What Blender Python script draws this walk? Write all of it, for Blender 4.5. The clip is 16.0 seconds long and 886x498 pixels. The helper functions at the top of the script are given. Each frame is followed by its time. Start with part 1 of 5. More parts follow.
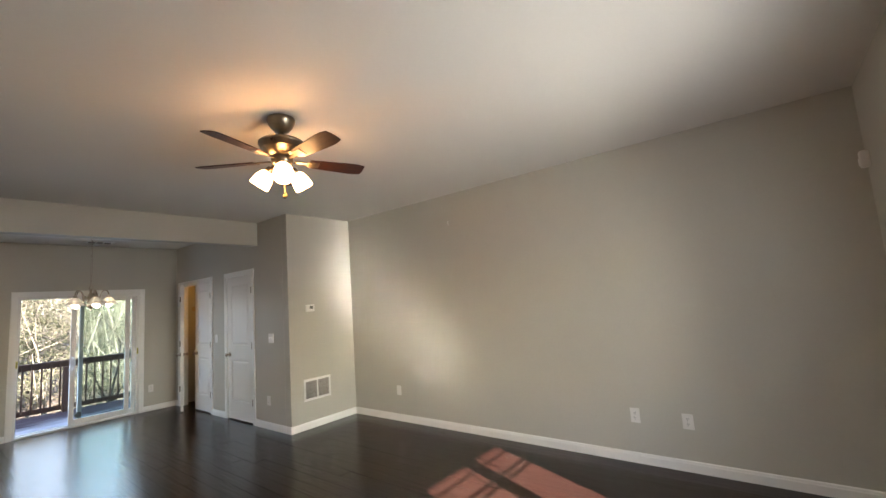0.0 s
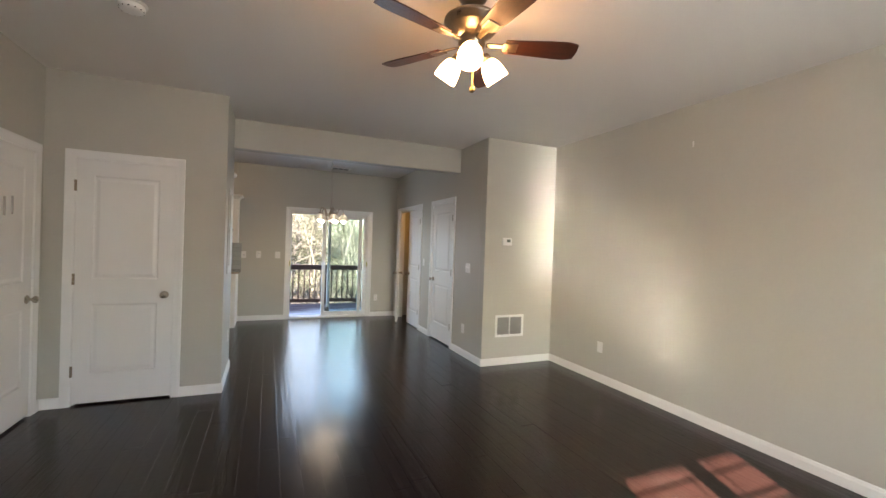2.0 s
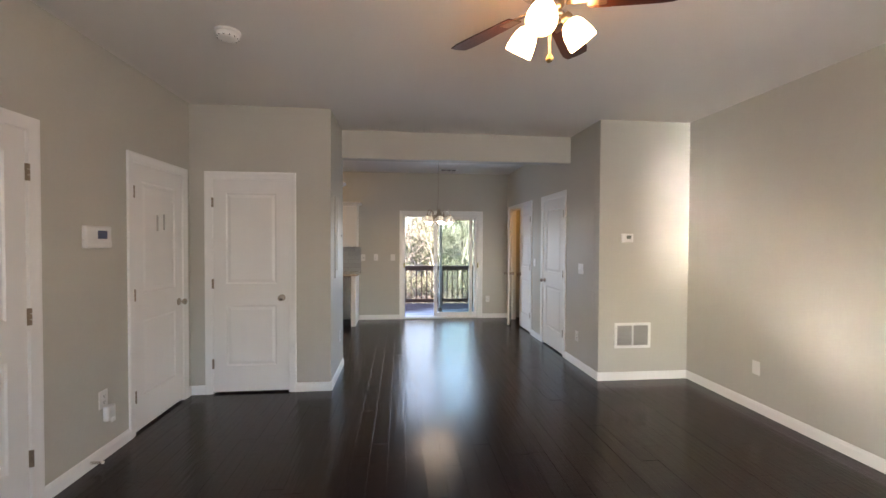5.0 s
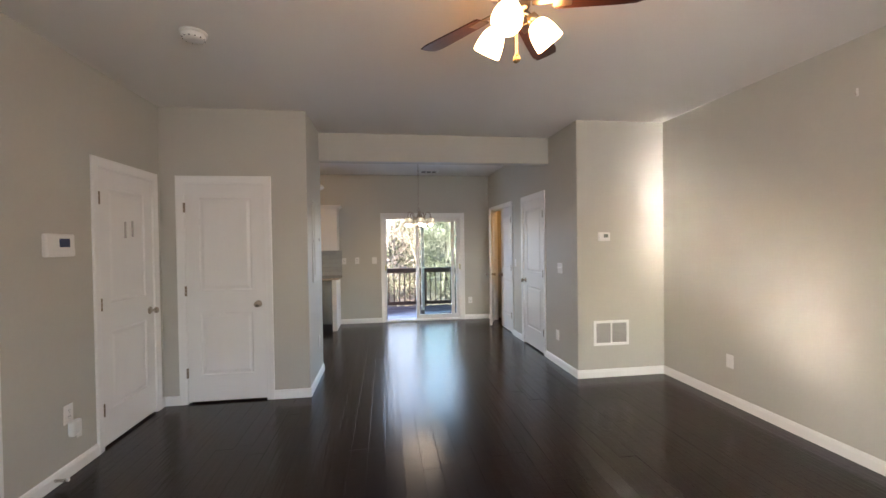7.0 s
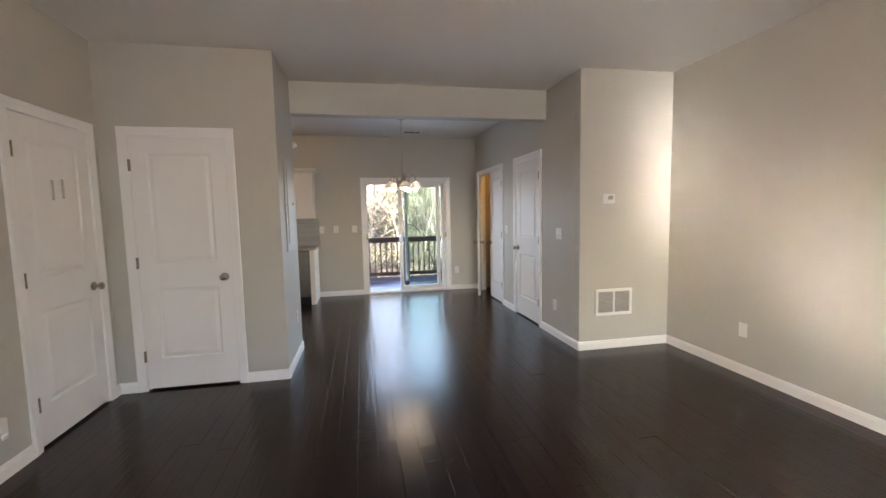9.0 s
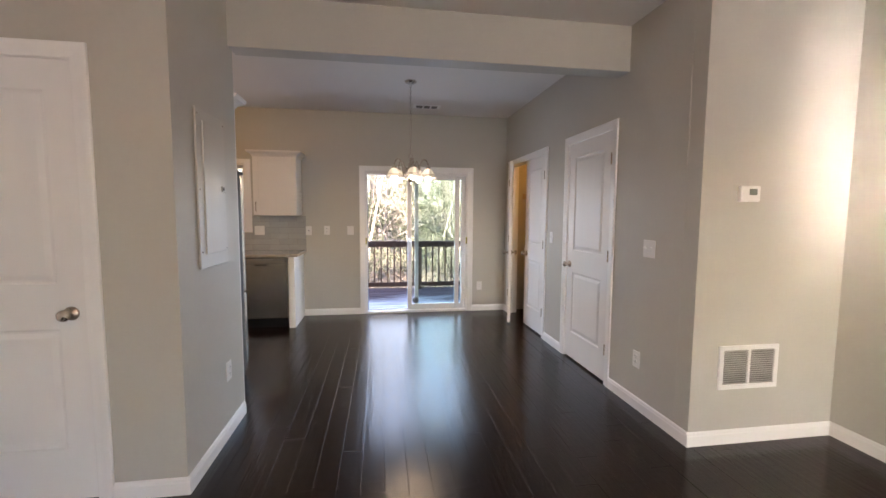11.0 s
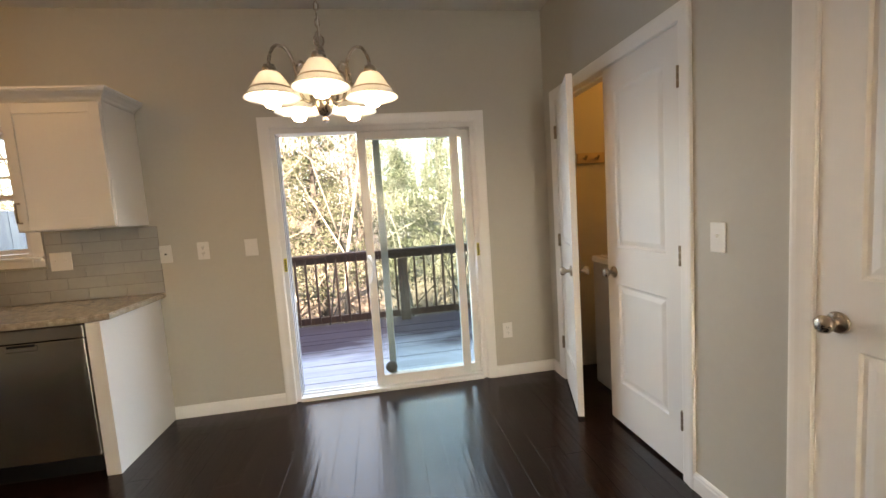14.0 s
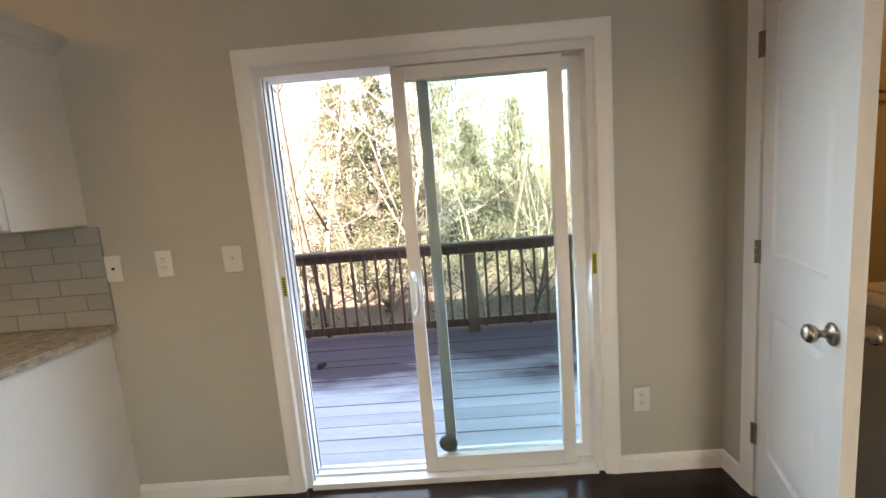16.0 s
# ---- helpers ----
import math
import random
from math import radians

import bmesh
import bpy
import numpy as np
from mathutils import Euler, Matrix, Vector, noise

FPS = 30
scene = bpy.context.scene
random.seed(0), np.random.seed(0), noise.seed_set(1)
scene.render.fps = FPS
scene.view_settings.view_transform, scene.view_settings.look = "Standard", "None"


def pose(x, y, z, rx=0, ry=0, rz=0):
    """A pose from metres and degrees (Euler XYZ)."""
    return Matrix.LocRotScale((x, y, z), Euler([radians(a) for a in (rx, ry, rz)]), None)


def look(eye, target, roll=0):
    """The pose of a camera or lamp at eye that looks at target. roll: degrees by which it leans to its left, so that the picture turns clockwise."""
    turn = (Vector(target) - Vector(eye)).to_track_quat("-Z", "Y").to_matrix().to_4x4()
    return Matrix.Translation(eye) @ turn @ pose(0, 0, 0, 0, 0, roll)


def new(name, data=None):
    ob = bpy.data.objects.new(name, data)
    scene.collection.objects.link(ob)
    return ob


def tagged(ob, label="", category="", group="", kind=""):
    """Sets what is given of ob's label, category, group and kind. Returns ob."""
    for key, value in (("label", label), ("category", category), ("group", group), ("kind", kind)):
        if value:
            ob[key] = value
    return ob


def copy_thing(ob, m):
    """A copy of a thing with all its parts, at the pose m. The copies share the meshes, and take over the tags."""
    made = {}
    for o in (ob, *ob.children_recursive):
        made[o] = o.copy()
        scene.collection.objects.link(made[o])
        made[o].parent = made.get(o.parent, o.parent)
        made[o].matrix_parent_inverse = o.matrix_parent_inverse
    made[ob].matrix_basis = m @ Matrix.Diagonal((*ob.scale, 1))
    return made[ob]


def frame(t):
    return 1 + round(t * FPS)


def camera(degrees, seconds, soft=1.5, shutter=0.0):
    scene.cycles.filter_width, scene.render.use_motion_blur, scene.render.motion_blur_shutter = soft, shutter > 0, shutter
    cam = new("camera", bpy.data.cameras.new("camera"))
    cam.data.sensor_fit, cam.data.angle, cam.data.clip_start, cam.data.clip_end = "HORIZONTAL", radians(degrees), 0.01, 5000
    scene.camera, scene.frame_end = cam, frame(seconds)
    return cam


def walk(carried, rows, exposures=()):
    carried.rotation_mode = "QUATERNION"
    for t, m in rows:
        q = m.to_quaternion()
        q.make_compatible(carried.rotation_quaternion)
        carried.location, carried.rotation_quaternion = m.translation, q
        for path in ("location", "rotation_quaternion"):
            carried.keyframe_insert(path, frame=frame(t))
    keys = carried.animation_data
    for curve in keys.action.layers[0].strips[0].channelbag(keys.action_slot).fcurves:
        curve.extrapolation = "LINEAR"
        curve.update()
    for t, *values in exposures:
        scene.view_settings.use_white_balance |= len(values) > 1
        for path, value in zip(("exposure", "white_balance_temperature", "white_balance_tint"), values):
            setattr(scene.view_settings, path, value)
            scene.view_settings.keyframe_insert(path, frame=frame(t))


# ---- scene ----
EXPOSURE = 4.58
cam = camera(94.6, 16.0)
PATH = [
    (0, (0.31, 0.279, 1.504), (1.874, 1.503, 1.742), -4.2),
    (0.5, (0.32, 0.335, 1.494), (1.821, 1.646, 1.664), -3.7),
    (1, (0.408, 0.419, 1.465), (1.723, 1.922, 1.571), -1.5),
    (1.5, (0.644, 0.557, 1.468), (1.581, 2.324, 1.487), -0.4),
    (2, (0.774, 0.748, 1.429), (1.562, 2.586, 1.411), 2.0),
    (2.5, (0.899, 0.868, 1.449), (1.311, 2.825, 1.406), 1.4),
    (3, (1.056, 0.906, 1.464), (1.385, 2.879, 1.454), 2.5),
    (3.5, (1.105, 0.907, 1.469), (1.402, 2.885, 1.473), -0.2),
    (4, (1.077, 0.944, 1.463), (1.273, 2.933, 1.416), 0.3),
    (6.5, (1.125, 0.941, 1.457), (1.384, 2.924, 1.435), -0.4),
    (7, (1.142, 0.949, 1.457), (1.422, 2.929, 1.428), -0.8),
    (7.5, (1.143, 0.951, 1.461), (1.414, 2.932, 1.417), -1.3),
    (8, (1.142, 0.971, 1.456), (1.392, 2.954, 1.397), -1.8),
    (8.5, (1.064, 1.142, 1.422), (1.278, 3.129, 1.342), -1.3),
    (9, (1.081, 1.378, 1.394), (1.462, 3.334, 1.219), -1.2),
    (9.2, (1.117, 1.503, 1.388), (1.506, 3.458, 1.221), -2.4),
    (11.3, (1.393, 3.21, 1.358), (1.686, 5.18, 1.193), 0.5),
    (11.5, (1.43, 3.399, 1.337), (1.781, 5.361, 1.178), -0.4),
    (12, (1.549, 3.853, 1.333), (1.805, 5.832, 1.189), -2.7),
    (12.5, (1.539, 4.314, 1.327), (1.831, 6.291, 1.248), -4.3),
    (13, (1.662, 4.757, 1.321), (2.013, 6.715, 1.113), -5.0),
    (13.5, (1.713, 5.199, 1.316), (2.012, 7.165, 1.105), -3.4),
    (14, (1.828, 5.611, 1.318), (2.123, 7.58, 1.13), -3.9),
    (14.5, (1.877, 5.996, 1.355), (1.888, 7.98, 1.102), -3.0),
    (15, (1.853, 6.325, 1.367), (1.767, 8.307, 1.118), -4.9),
    (15.5, (1.918, 6.624, 1.371), (1.799, 8.603, 1.106), -7.2),
    (16, (1.932, 6.813, 1.365), (1.876, 8.795, 1.1), -4.6),
]
walk(cam, [(t, look(eye, target, roll)) for t, eye, target, roll in PATH], [(0, EXPOSURE - 0.2, 6650, 13), (0.5, EXPOSURE - 0.16, 6450, 13), (1, EXPOSURE - 0.08, 6500, 13), (1.5, EXPOSURE, 6550, 13), (2.5, EXPOSURE + 0.1, 6600, 15), (3.5, EXPOSURE + 0.12, 6480, 17), (9.2, EXPOSURE + 0.15, 6500, 18), (11.5, EXPOSURE + 0.28, 7000, 25), (12, EXPOSURE + 0.32, 7900, 27), (12.5, EXPOSURE + 0.42, 8350, 21), (13, EXPOSURE + 0.42, 8500, 20), (14, EXPOSURE + 0.22, 8050, 18), (15, EXPOSURE + 0.1, 7700, 17), (16, EXPOSURE + 0.06, 7550, 16)])

# lights and exposure -------------------------------------------------------
world = bpy.data.worlds.new("sky")
scene.world = world
world.use_nodes = True
wn = world.node_tree
sky = wn.nodes.new("ShaderNodeTexSky")
sky.sky_type, sky.sun_disc = "NISHITA", False
SUN_EL, SUN_AZ = 27.0, 22.0
sky.sun_elevation, sky.sun_rotation = radians(SUN_EL), radians(180 + SUN_AZ)
wn.links.new(sky.outputs[0], wn.nodes["Background"].inputs[0])
wn.nodes["Background"].inputs[1].default_value = 0.078

sun = new("sun", bpy.data.lights.new("sun", "SUN"))
sun.data.energy, sun.data.angle, sun.data.color = 5.0, radians(0.55), (1.0, 0.95, 0.87)
heading = Vector((math.sin(radians(SUN_AZ)) * math.cos(radians(SUN_EL)), math.cos(radians(SUN_AZ)) * math.cos(radians(SUN_EL)), -math.sin(radians(SUN_EL))))
sun.rotation_euler = heading.to_track_quat("-Z", "Y").to_euler()


def window_light(name, m, w, h, watts, color):
    lamp = new(name, bpy.data.lights.new(name, "AREA"))
    lamp.data.shape, lamp.data.size, lamp.data.size_y, lamp.data.energy, lamp.data.color = "RECTANGLE", w, h, watts, color
    lamp.matrix_world = m
    return lamp


# daylight entering at the openings
window_light("front_window_daylight", look((2.17, -0.48, 1.3), (2.17, 3, 0.3)), 1.25, 1.5, 2.1, (0.9, 0.96, 1.0))
window_light("patio_daylight", look((1.85, 8.66, 0.95), (1.85, 6.06, 0.05)), 1.35, 1.6, 0.75, (0.52, 0.74, 1.0))
window_light("kitchen_window_daylight", look((-0.74, 8.603, 1.6), (-0.74, 3, 1.4)), 0.6, 0.7, 0.15, (0.9, 0.95, 1.0))


def bulb(name, place, watts, color, radius=0.04):
    lamp = new(name, bpy.data.lights.new(name, "POINT"))
    lamp.location, lamp.data.energy, lamp.data.color, lamp.data.shadow_soft_size = place, watts, color, radius
    return lamp


scene.cycles.blur_glossy, scene.cycles.caustics_reflective = 0.0, True
bulb("kitchen_bulb", (-0.94, 6.75, 2.58), 0.65, (1.0, 0.58, 0.2), 0.06)
bulb("laundry_bulb", (3.75, 7.6, 2.45), 0.33, (1.0, 0.5, 0.12), 0.06)


# materials -----------------------------------------------------------------
def material(name, a, b=None, rough=0.5, metal=0.0, scale=6.0, fine=80.0, bump=0.0, bump_scale=200.0, stretch=(1, 1, 1), rough_var=0.08, emit=None, strength=0.0, spec=0.5, per_object=0.0, coat=0.0):
    """Base colour between a and b by two scales of noise, with grain relief."""
    b = b or tuple(c * 0.88 for c in a)
    m = bpy.data.materials.new(name)
    m.use_nodes = True
    nt = m.node_tree
    N, L = nt.nodes, nt.links
    bsdf = N["Principled BSDF"]
    co = N.new("ShaderNodeTexCoord")
    mp = N.new("ShaderNodeMapping")
    mp.inputs["Scale"].default_value = stretch
    L.new(co.outputs["Object"], mp.inputs[0])
    vec = mp.outputs[0]
    if per_object:
        info = N.new("ShaderNodeObjectInfo")
        off = N.new("ShaderNodeVectorMath")
        off.operation = "MULTIPLY_ADD"
        comb = N.new("ShaderNodeCombineXYZ")
        for i in range(3):
            L.new(info.outputs["Random"], comb.inputs[i])
        off.inputs[1].default_value = (31, 17, 23)
        L.new(comb.outputs[0], off.inputs[0])
        L.new(vec, off.inputs[2])
        vec = off.outputs[0]
    n1, n2 = N.new("ShaderNodeTexNoise"), N.new("ShaderNodeTexNoise")
    n1.inputs["Scale"].default_value, n1.inputs["Detail"].default_value = scale, 4
    n2.inputs["Scale"].default_value, n2.inputs["Detail"].default_value = fine, 3
    L.new(vec, n1.inputs["Vector"])
    L.new(vec, n2.inputs["Vector"])
    mixf = N.new("ShaderNodeMath")
    mixf.operation = "MULTIPLY_ADD"
    mixf.inputs[1].default_value = 0.4
    L.new(n2.outputs[0], mixf.inputs[0])
    half = N.new("ShaderNodeMath")
    half.operation = "MULTIPLY"
    half.inputs[1].default_value = 0.6
    L.new(n1.outputs[0], half.inputs[0])
    L.new(half.outputs[0], mixf.inputs[2])
    rng = N.new("ShaderNodeMapRange")
    rng.inputs[1].default_value, rng.inputs[2].default_value = 0.3, 0.7
    L.new(mixf.outputs[0], rng.inputs[0])
    mix = N.new("ShaderNodeMix")
    mix.data_type = "RGBA"
    mix.inputs[6].default_value, mix.inputs[7].default_value = (*a, 1), (*b, 1)
    L.new(rng.outputs[0], mix.inputs[0])
    col = mix.outputs[2]
    if per_object:
        hsv = N.new("ShaderNodeHueSaturation")
        vr = N.new("ShaderNodeMapRange")
        vr.inputs[3].default_value, vr.inputs[4].default_value = 1 - per_object, 1 + per_object
        L.new(info.outputs["Random"], vr.inputs[0])
        L.new(vr.outputs[0], hsv.inputs["Value"])
        L.new(col, hsv.inputs["Color"])
        col = hsv.outputs[0]
    L.new(col, bsdf.inputs["Base Color"])
    rr = N.new("ShaderNodeMapRange")
    rr.inputs[3].default_value, rr.inputs[4].default_value = max(0.02, rough - rough_var), min(1, rough + rough_var)
    L.new(mixf.outputs[0], rr.inputs[0])
    L.new(rr.outputs[0], bsdf.inputs["Roughness"])
    bsdf.inputs["Metallic"].default_value = metal
    bsdf.inputs["Specular IOR Level"].default_value = spec
    bsdf.inputs["Coat Weight"].default_value = coat
    if bump:
        n3 = N.new("ShaderNodeTexNoise")
        n3.inputs["Scale"].default_value, n3.inputs["Detail"].default_value = bump_scale, 3
        L.new(vec, n3.inputs["Vector"])
        bp = N.new("ShaderNodeBump")
        bp.inputs["Strength"].default_value, bp.inputs["Distance"].default_value = bump, 0.002
        L.new(n3.outputs[0], bp.inputs["Height"])
        L.new(bp.outputs[0], bsdf.inputs["Normal"])
    if emit:
        bsdf.inputs["Emission Color"].default_value, bsdf.inputs["Emission Strength"].default_value = (*emit, 1), strength
    return m


def glass(name, tint):
    """Thin pane: straight through, with a mirror image by Fresnel."""
    m = bpy.data.materials.new(name)
    m.use_nodes = True
    N, L = m.node_tree.nodes, m.node_tree.links
    N.remove(N["Principled BSDF"])
    clear, gloss, mix, fres = (N.new("ShaderNode" + k) for k in ("BsdfTransparent", "BsdfGlossy", "MixShader", "Fresnel"))
    clear.inputs[0].default_value = (*tint, 1)
    gloss.inputs["Roughness"].default_value = 0.02
    fres.inputs[0].default_value = 1.18
    L.new(fres.outputs[0], mix.inputs[0])
    L.new(clear.outputs[0], mix.inputs[1])
    L.new(gloss.outputs[0], mix.inputs[2])
    L.new(mix.outputs[0], N["Material Output"].inputs[0])
    return m


def lit_shade(name):
    """White glass that lets the bulb's light through."""
    m = bpy.data.materials.new(name)
    m.use_nodes = True
    N, L = m.node_tree.nodes, m.node_tree.links
    bsdf = N["Principled BSDF"]
    bsdf.inputs["Base Color"].default_value = (0.9, 0.89, 0.86, 1)
    bsdf.inputs["Roughness"].default_value = 0.25
    bsdf.inputs["Emission Color"].default_value, bsdf.inputs["Emission Strength"].default_value = (1.0, 0.9, 0.74, 1), 0.008
    through_glass, mix = N.new("ShaderNodeBsdfTranslucent"), N.new("ShaderNodeMixShader")
    wave = N.new("ShaderNodeTexNoise")
    wave.inputs["Scale"].default_value = 60
    ramp = N.new("ShaderNodeMapRange")
    ramp.inputs[3].default_value, ramp.inputs[4].default_value = 0.4, 0.5
    L.new(wave.outputs[0], ramp.inputs[0])
    through_glass.inputs[0].default_value = (0.4, 0.395, 0.375, 1)
    L.new(ramp.outputs[0], mix.inputs[0])
    L.new(bsdf.outputs[0], mix.inputs[1])
    L.new(through_glass.outputs[0], mix.inputs[2])
    L.new(mix.outputs[0], N["Material Output"].inputs[0])
    return m


PAINT = material("greige_wall_paint", (0.52, 0.505, 0.447), (0.495, 0.48, 0.424), 0.5, scale=1.2, fine=40, bump=0.12, bump_scale=260, spec=0.35)
CEIL = material("white_ceiling_paint", (0.76, 0.73, 0.69), (0.73, 0.70, 0.66), 0.8, scale=0.8, fine=60, bump=0.25, bump_scale=180, spec=0.2)
WHITE = material("white_trim_paint", (0.85, 0.845, 0.82), (0.82, 0.815, 0.79), 0.32, scale=2, fine=60, bump=0.04, bump_scale=120)
DOORW = material("white_door_paint", (0.82, 0.81, 0.785), (0.8, 0.79, 0.765), 0.38, scale=2, fine=30, bump=0.1, bump_scale=90, stretch=(6, 6, 0.6))
CABW = material("white_cabinet_paint", (0.8, 0.78, 0.74), (0.77, 0.75, 0.71), 0.35, scale=2, fine=60, bump=0.03)
PLASTIC = material("white_plastic", (0.78, 0.77, 0.74), (0.75, 0.74, 0.71), 0.3, scale=12)
SLOT = material("dark_slot", (0.02, 0.02, 0.02), (0.03, 0.03, 0.03), 0.6)
SCREEN = material("keypad_screen", (0.06, 0.08, 0.16), (0.05, 0.07, 0.14), 0.15)
NICKEL = material("satin_nickel", (0.48, 0.43, 0.37), (0.38, 0.33, 0.28), 0.28, 1.0, scale=20, fine=200)
STEEL = material("brushed_stainless_steel", (0.56, 0.52, 0.46), (0.5, 0.46, 0.4), 0.26, 1.0, scale=3, fine=40, stretch=(0.3, 1, 20), rough_var=0.03)
CHARCOAL = material("charcoal_textured_metal", (0.035, 0.035, 0.031), (0.028, 0.028, 0.025), 0.5, 0.0, scale=3, fine=100, bump=0.15, bump_scale=300, spec=0.14)
BLACK = material("black_plastic", (0.008, 0.008, 0.008), (0.011, 0.011, 0.011), 0.6, spec=0.2)
BLADE = material("dark_walnut_blade", (0.06, 0.017, 0.009), (0.024, 0.008, 0.005), 0.35, scale=8, fine=60, stretch=(0.6, 10, 10), bump=0.05)
LIT = material("lit_frosted_glass", (0.9, 0.85, 0.75), None, 0.4, emit=(1.0, 0.52, 0.2), strength=1.9)
LIT2 = lit_shade("lit_ribbed_glass")
BULB = material("glowing_bulb", (0.95, 0.93, 0.9), None, 0.4, emit=(1.0, 0.8, 0.54), strength=2.0)
FANMETAL = material("dark_brushed_nickel", (0.34, 0.28, 0.21), (0.24, 0.2, 0.15), 0.3, 1.0, scale=20, fine=200)
GRANITE = material("speckled_tan_granite", (0.6, 0.52, 0.41), (0.2, 0.165, 0.125), 0.14, scale=34, fine=190, rough_var=0.04)
TILE = material("grey_glass_subway_tile", (0.42, 0.43, 0.42), (0.36, 0.37, 0.36), 0.14, scale=4, fine=30, per_object=0.06)
GROUT = material("grey_grout", (0.29, 0.285, 0.265), None, 0.9, fine=200)
GLASS = glass("clear_glass", (0.95, 0.98, 0.97))
GLASSG = glass("green_tinted_glass", (0.79, 0.865, 0.845))
VINYL = material("white_vinyl", (0.8, 0.79, 0.77), (0.77, 0.76, 0.74), 0.3, scale=3)
YELLOW = material("yellow_sticker", (0.62, 0.55, 0.05), (0.55, 0.48, 0.04), 0.5)
BRASS = material("dull_brass", (0.32, 0.22, 0.09), (0.25, 0.17, 0.07), 0.35, 1.0)
DECK = material("weathered_deck_board", (0.54, 0.54, 0.57), (0.36, 0.35, 0.38), 0.7, scale=1.1, fine=22, stretch=(0.7, 6, 6), bump=0.5, bump_scale=40, per_object=0.07, spec=0.06)


def darken_outer_deck(m):
    """Dark patches, thickest along the outer edge of the deck."""
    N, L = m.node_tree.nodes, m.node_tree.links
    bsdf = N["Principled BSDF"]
    board_colour = bsdf.inputs["Base Color"].links[0].from_socket
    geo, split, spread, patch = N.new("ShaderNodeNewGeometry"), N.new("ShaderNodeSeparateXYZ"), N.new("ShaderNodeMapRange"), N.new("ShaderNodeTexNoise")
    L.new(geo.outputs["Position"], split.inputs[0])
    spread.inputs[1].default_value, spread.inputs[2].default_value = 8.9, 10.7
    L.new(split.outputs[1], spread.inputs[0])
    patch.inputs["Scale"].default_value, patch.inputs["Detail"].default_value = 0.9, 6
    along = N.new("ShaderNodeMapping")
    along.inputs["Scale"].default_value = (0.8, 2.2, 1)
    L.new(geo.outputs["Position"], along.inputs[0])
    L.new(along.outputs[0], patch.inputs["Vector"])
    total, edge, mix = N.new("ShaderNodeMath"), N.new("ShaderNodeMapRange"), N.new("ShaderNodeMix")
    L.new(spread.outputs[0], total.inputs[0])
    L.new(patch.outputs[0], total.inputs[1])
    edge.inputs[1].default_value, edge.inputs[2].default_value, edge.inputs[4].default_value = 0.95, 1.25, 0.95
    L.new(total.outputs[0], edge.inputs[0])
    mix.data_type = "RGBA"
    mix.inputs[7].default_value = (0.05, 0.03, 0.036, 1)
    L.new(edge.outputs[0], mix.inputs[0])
    L.new(board_colour, mix.inputs[6])
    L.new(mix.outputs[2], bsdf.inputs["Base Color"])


darken_outer_deck(DECK)


def leafy(m):
    """Half of the light that meets a leaf goes through it."""
    N, L = m.node_tree.nodes, m.node_tree.links
    bsdf = N["Principled BSDF"]
    thin, mix = N.new("ShaderNodeBsdfTranslucent"), N.new("ShaderNodeMixShader")
    L.new(bsdf.inputs["Base Color"].links[0].from_socket, thin.inputs[0])
    mix.inputs[0].default_value = 0.5
    L.new(bsdf.outputs[0], mix.inputs[1])
    L.new(thin.outputs[0], mix.inputs[2])
    L.new(mix.outputs[0], N["Material Output"].inputs[0])


RAILW = material("dark_brown_stained_wood", (0.075, 0.032, 0.017), (0.03, 0.014, 0.009), 0.65, scale=5, fine=50, stretch=(6, 6, 1), bump=0.4, bump_scale=60, per_object=0.12)
FENCE = material("weathered_grey_fence_wood", (0.36, 0.4, 0.42), (0.24, 0.27, 0.29), 0.8, scale=3, fine=40, stretch=(8, 8, 1), bump=0.4, per_object=0.12)
BARK = material("pale_grey_bark", (0.16, 0.14, 0.11), (0.07, 0.058, 0.045), 0.9, scale=5, fine=40, stretch=(4, 4, 1), bump=0.6, bump_scale=30)
BARKD = material("dark_bark", (0.04, 0.03, 0.022), (0.018, 0.014, 0.011), 0.9, scale=5, fine=40, stretch=(4, 4, 1), bump=0.6, bump_scale=30)
LEAFG = material("yellow_green_leaves", (0.088, 0.084, 0.046), (0.052, 0.05, 0.028), 0.7, scale=1.5, fine=9)
LEAFD = material("dark_green_needles", (0.066, 0.074, 0.038), (0.038, 0.042, 0.022), 0.7, scale=1.5, fine=9)
LEAFO = material("russet_autumn_leaves", (0.125, 0.09, 0.05), (0.075, 0.054, 0.03), 0.7, scale=1.5, fine=9)
FAR = material("hazy_tan_foliage", (0.09, 0.083, 0.05), (0.056, 0.05, 0.03), 0.8, scale=0.15, fine=2)
for m in (LEAFG, LEAFD, LEAFO, FAR):
    leafy(m)
LITTER = material("leaf_litter_ground", (0.07, 0.048, 0.03), (0.04, 0.027, 0.018), 0.95, scale=0.6, fine=7, bump=0.8, bump_scale=9)
CONCRETE = material("pale_concrete", (0.5, 0.48, 0.45), (0.42, 0.4, 0.38), 0.85, scale=1, fine=30, bump=0.3)
LINT = material("white_enamel", (0.75, 0.75, 0.74), (0.7, 0.7, 0.69), 0.25)
SIDING = material("beige_siding", (0.5, 0.46, 0.4), (0.46, 0.42, 0.36), 0.6)


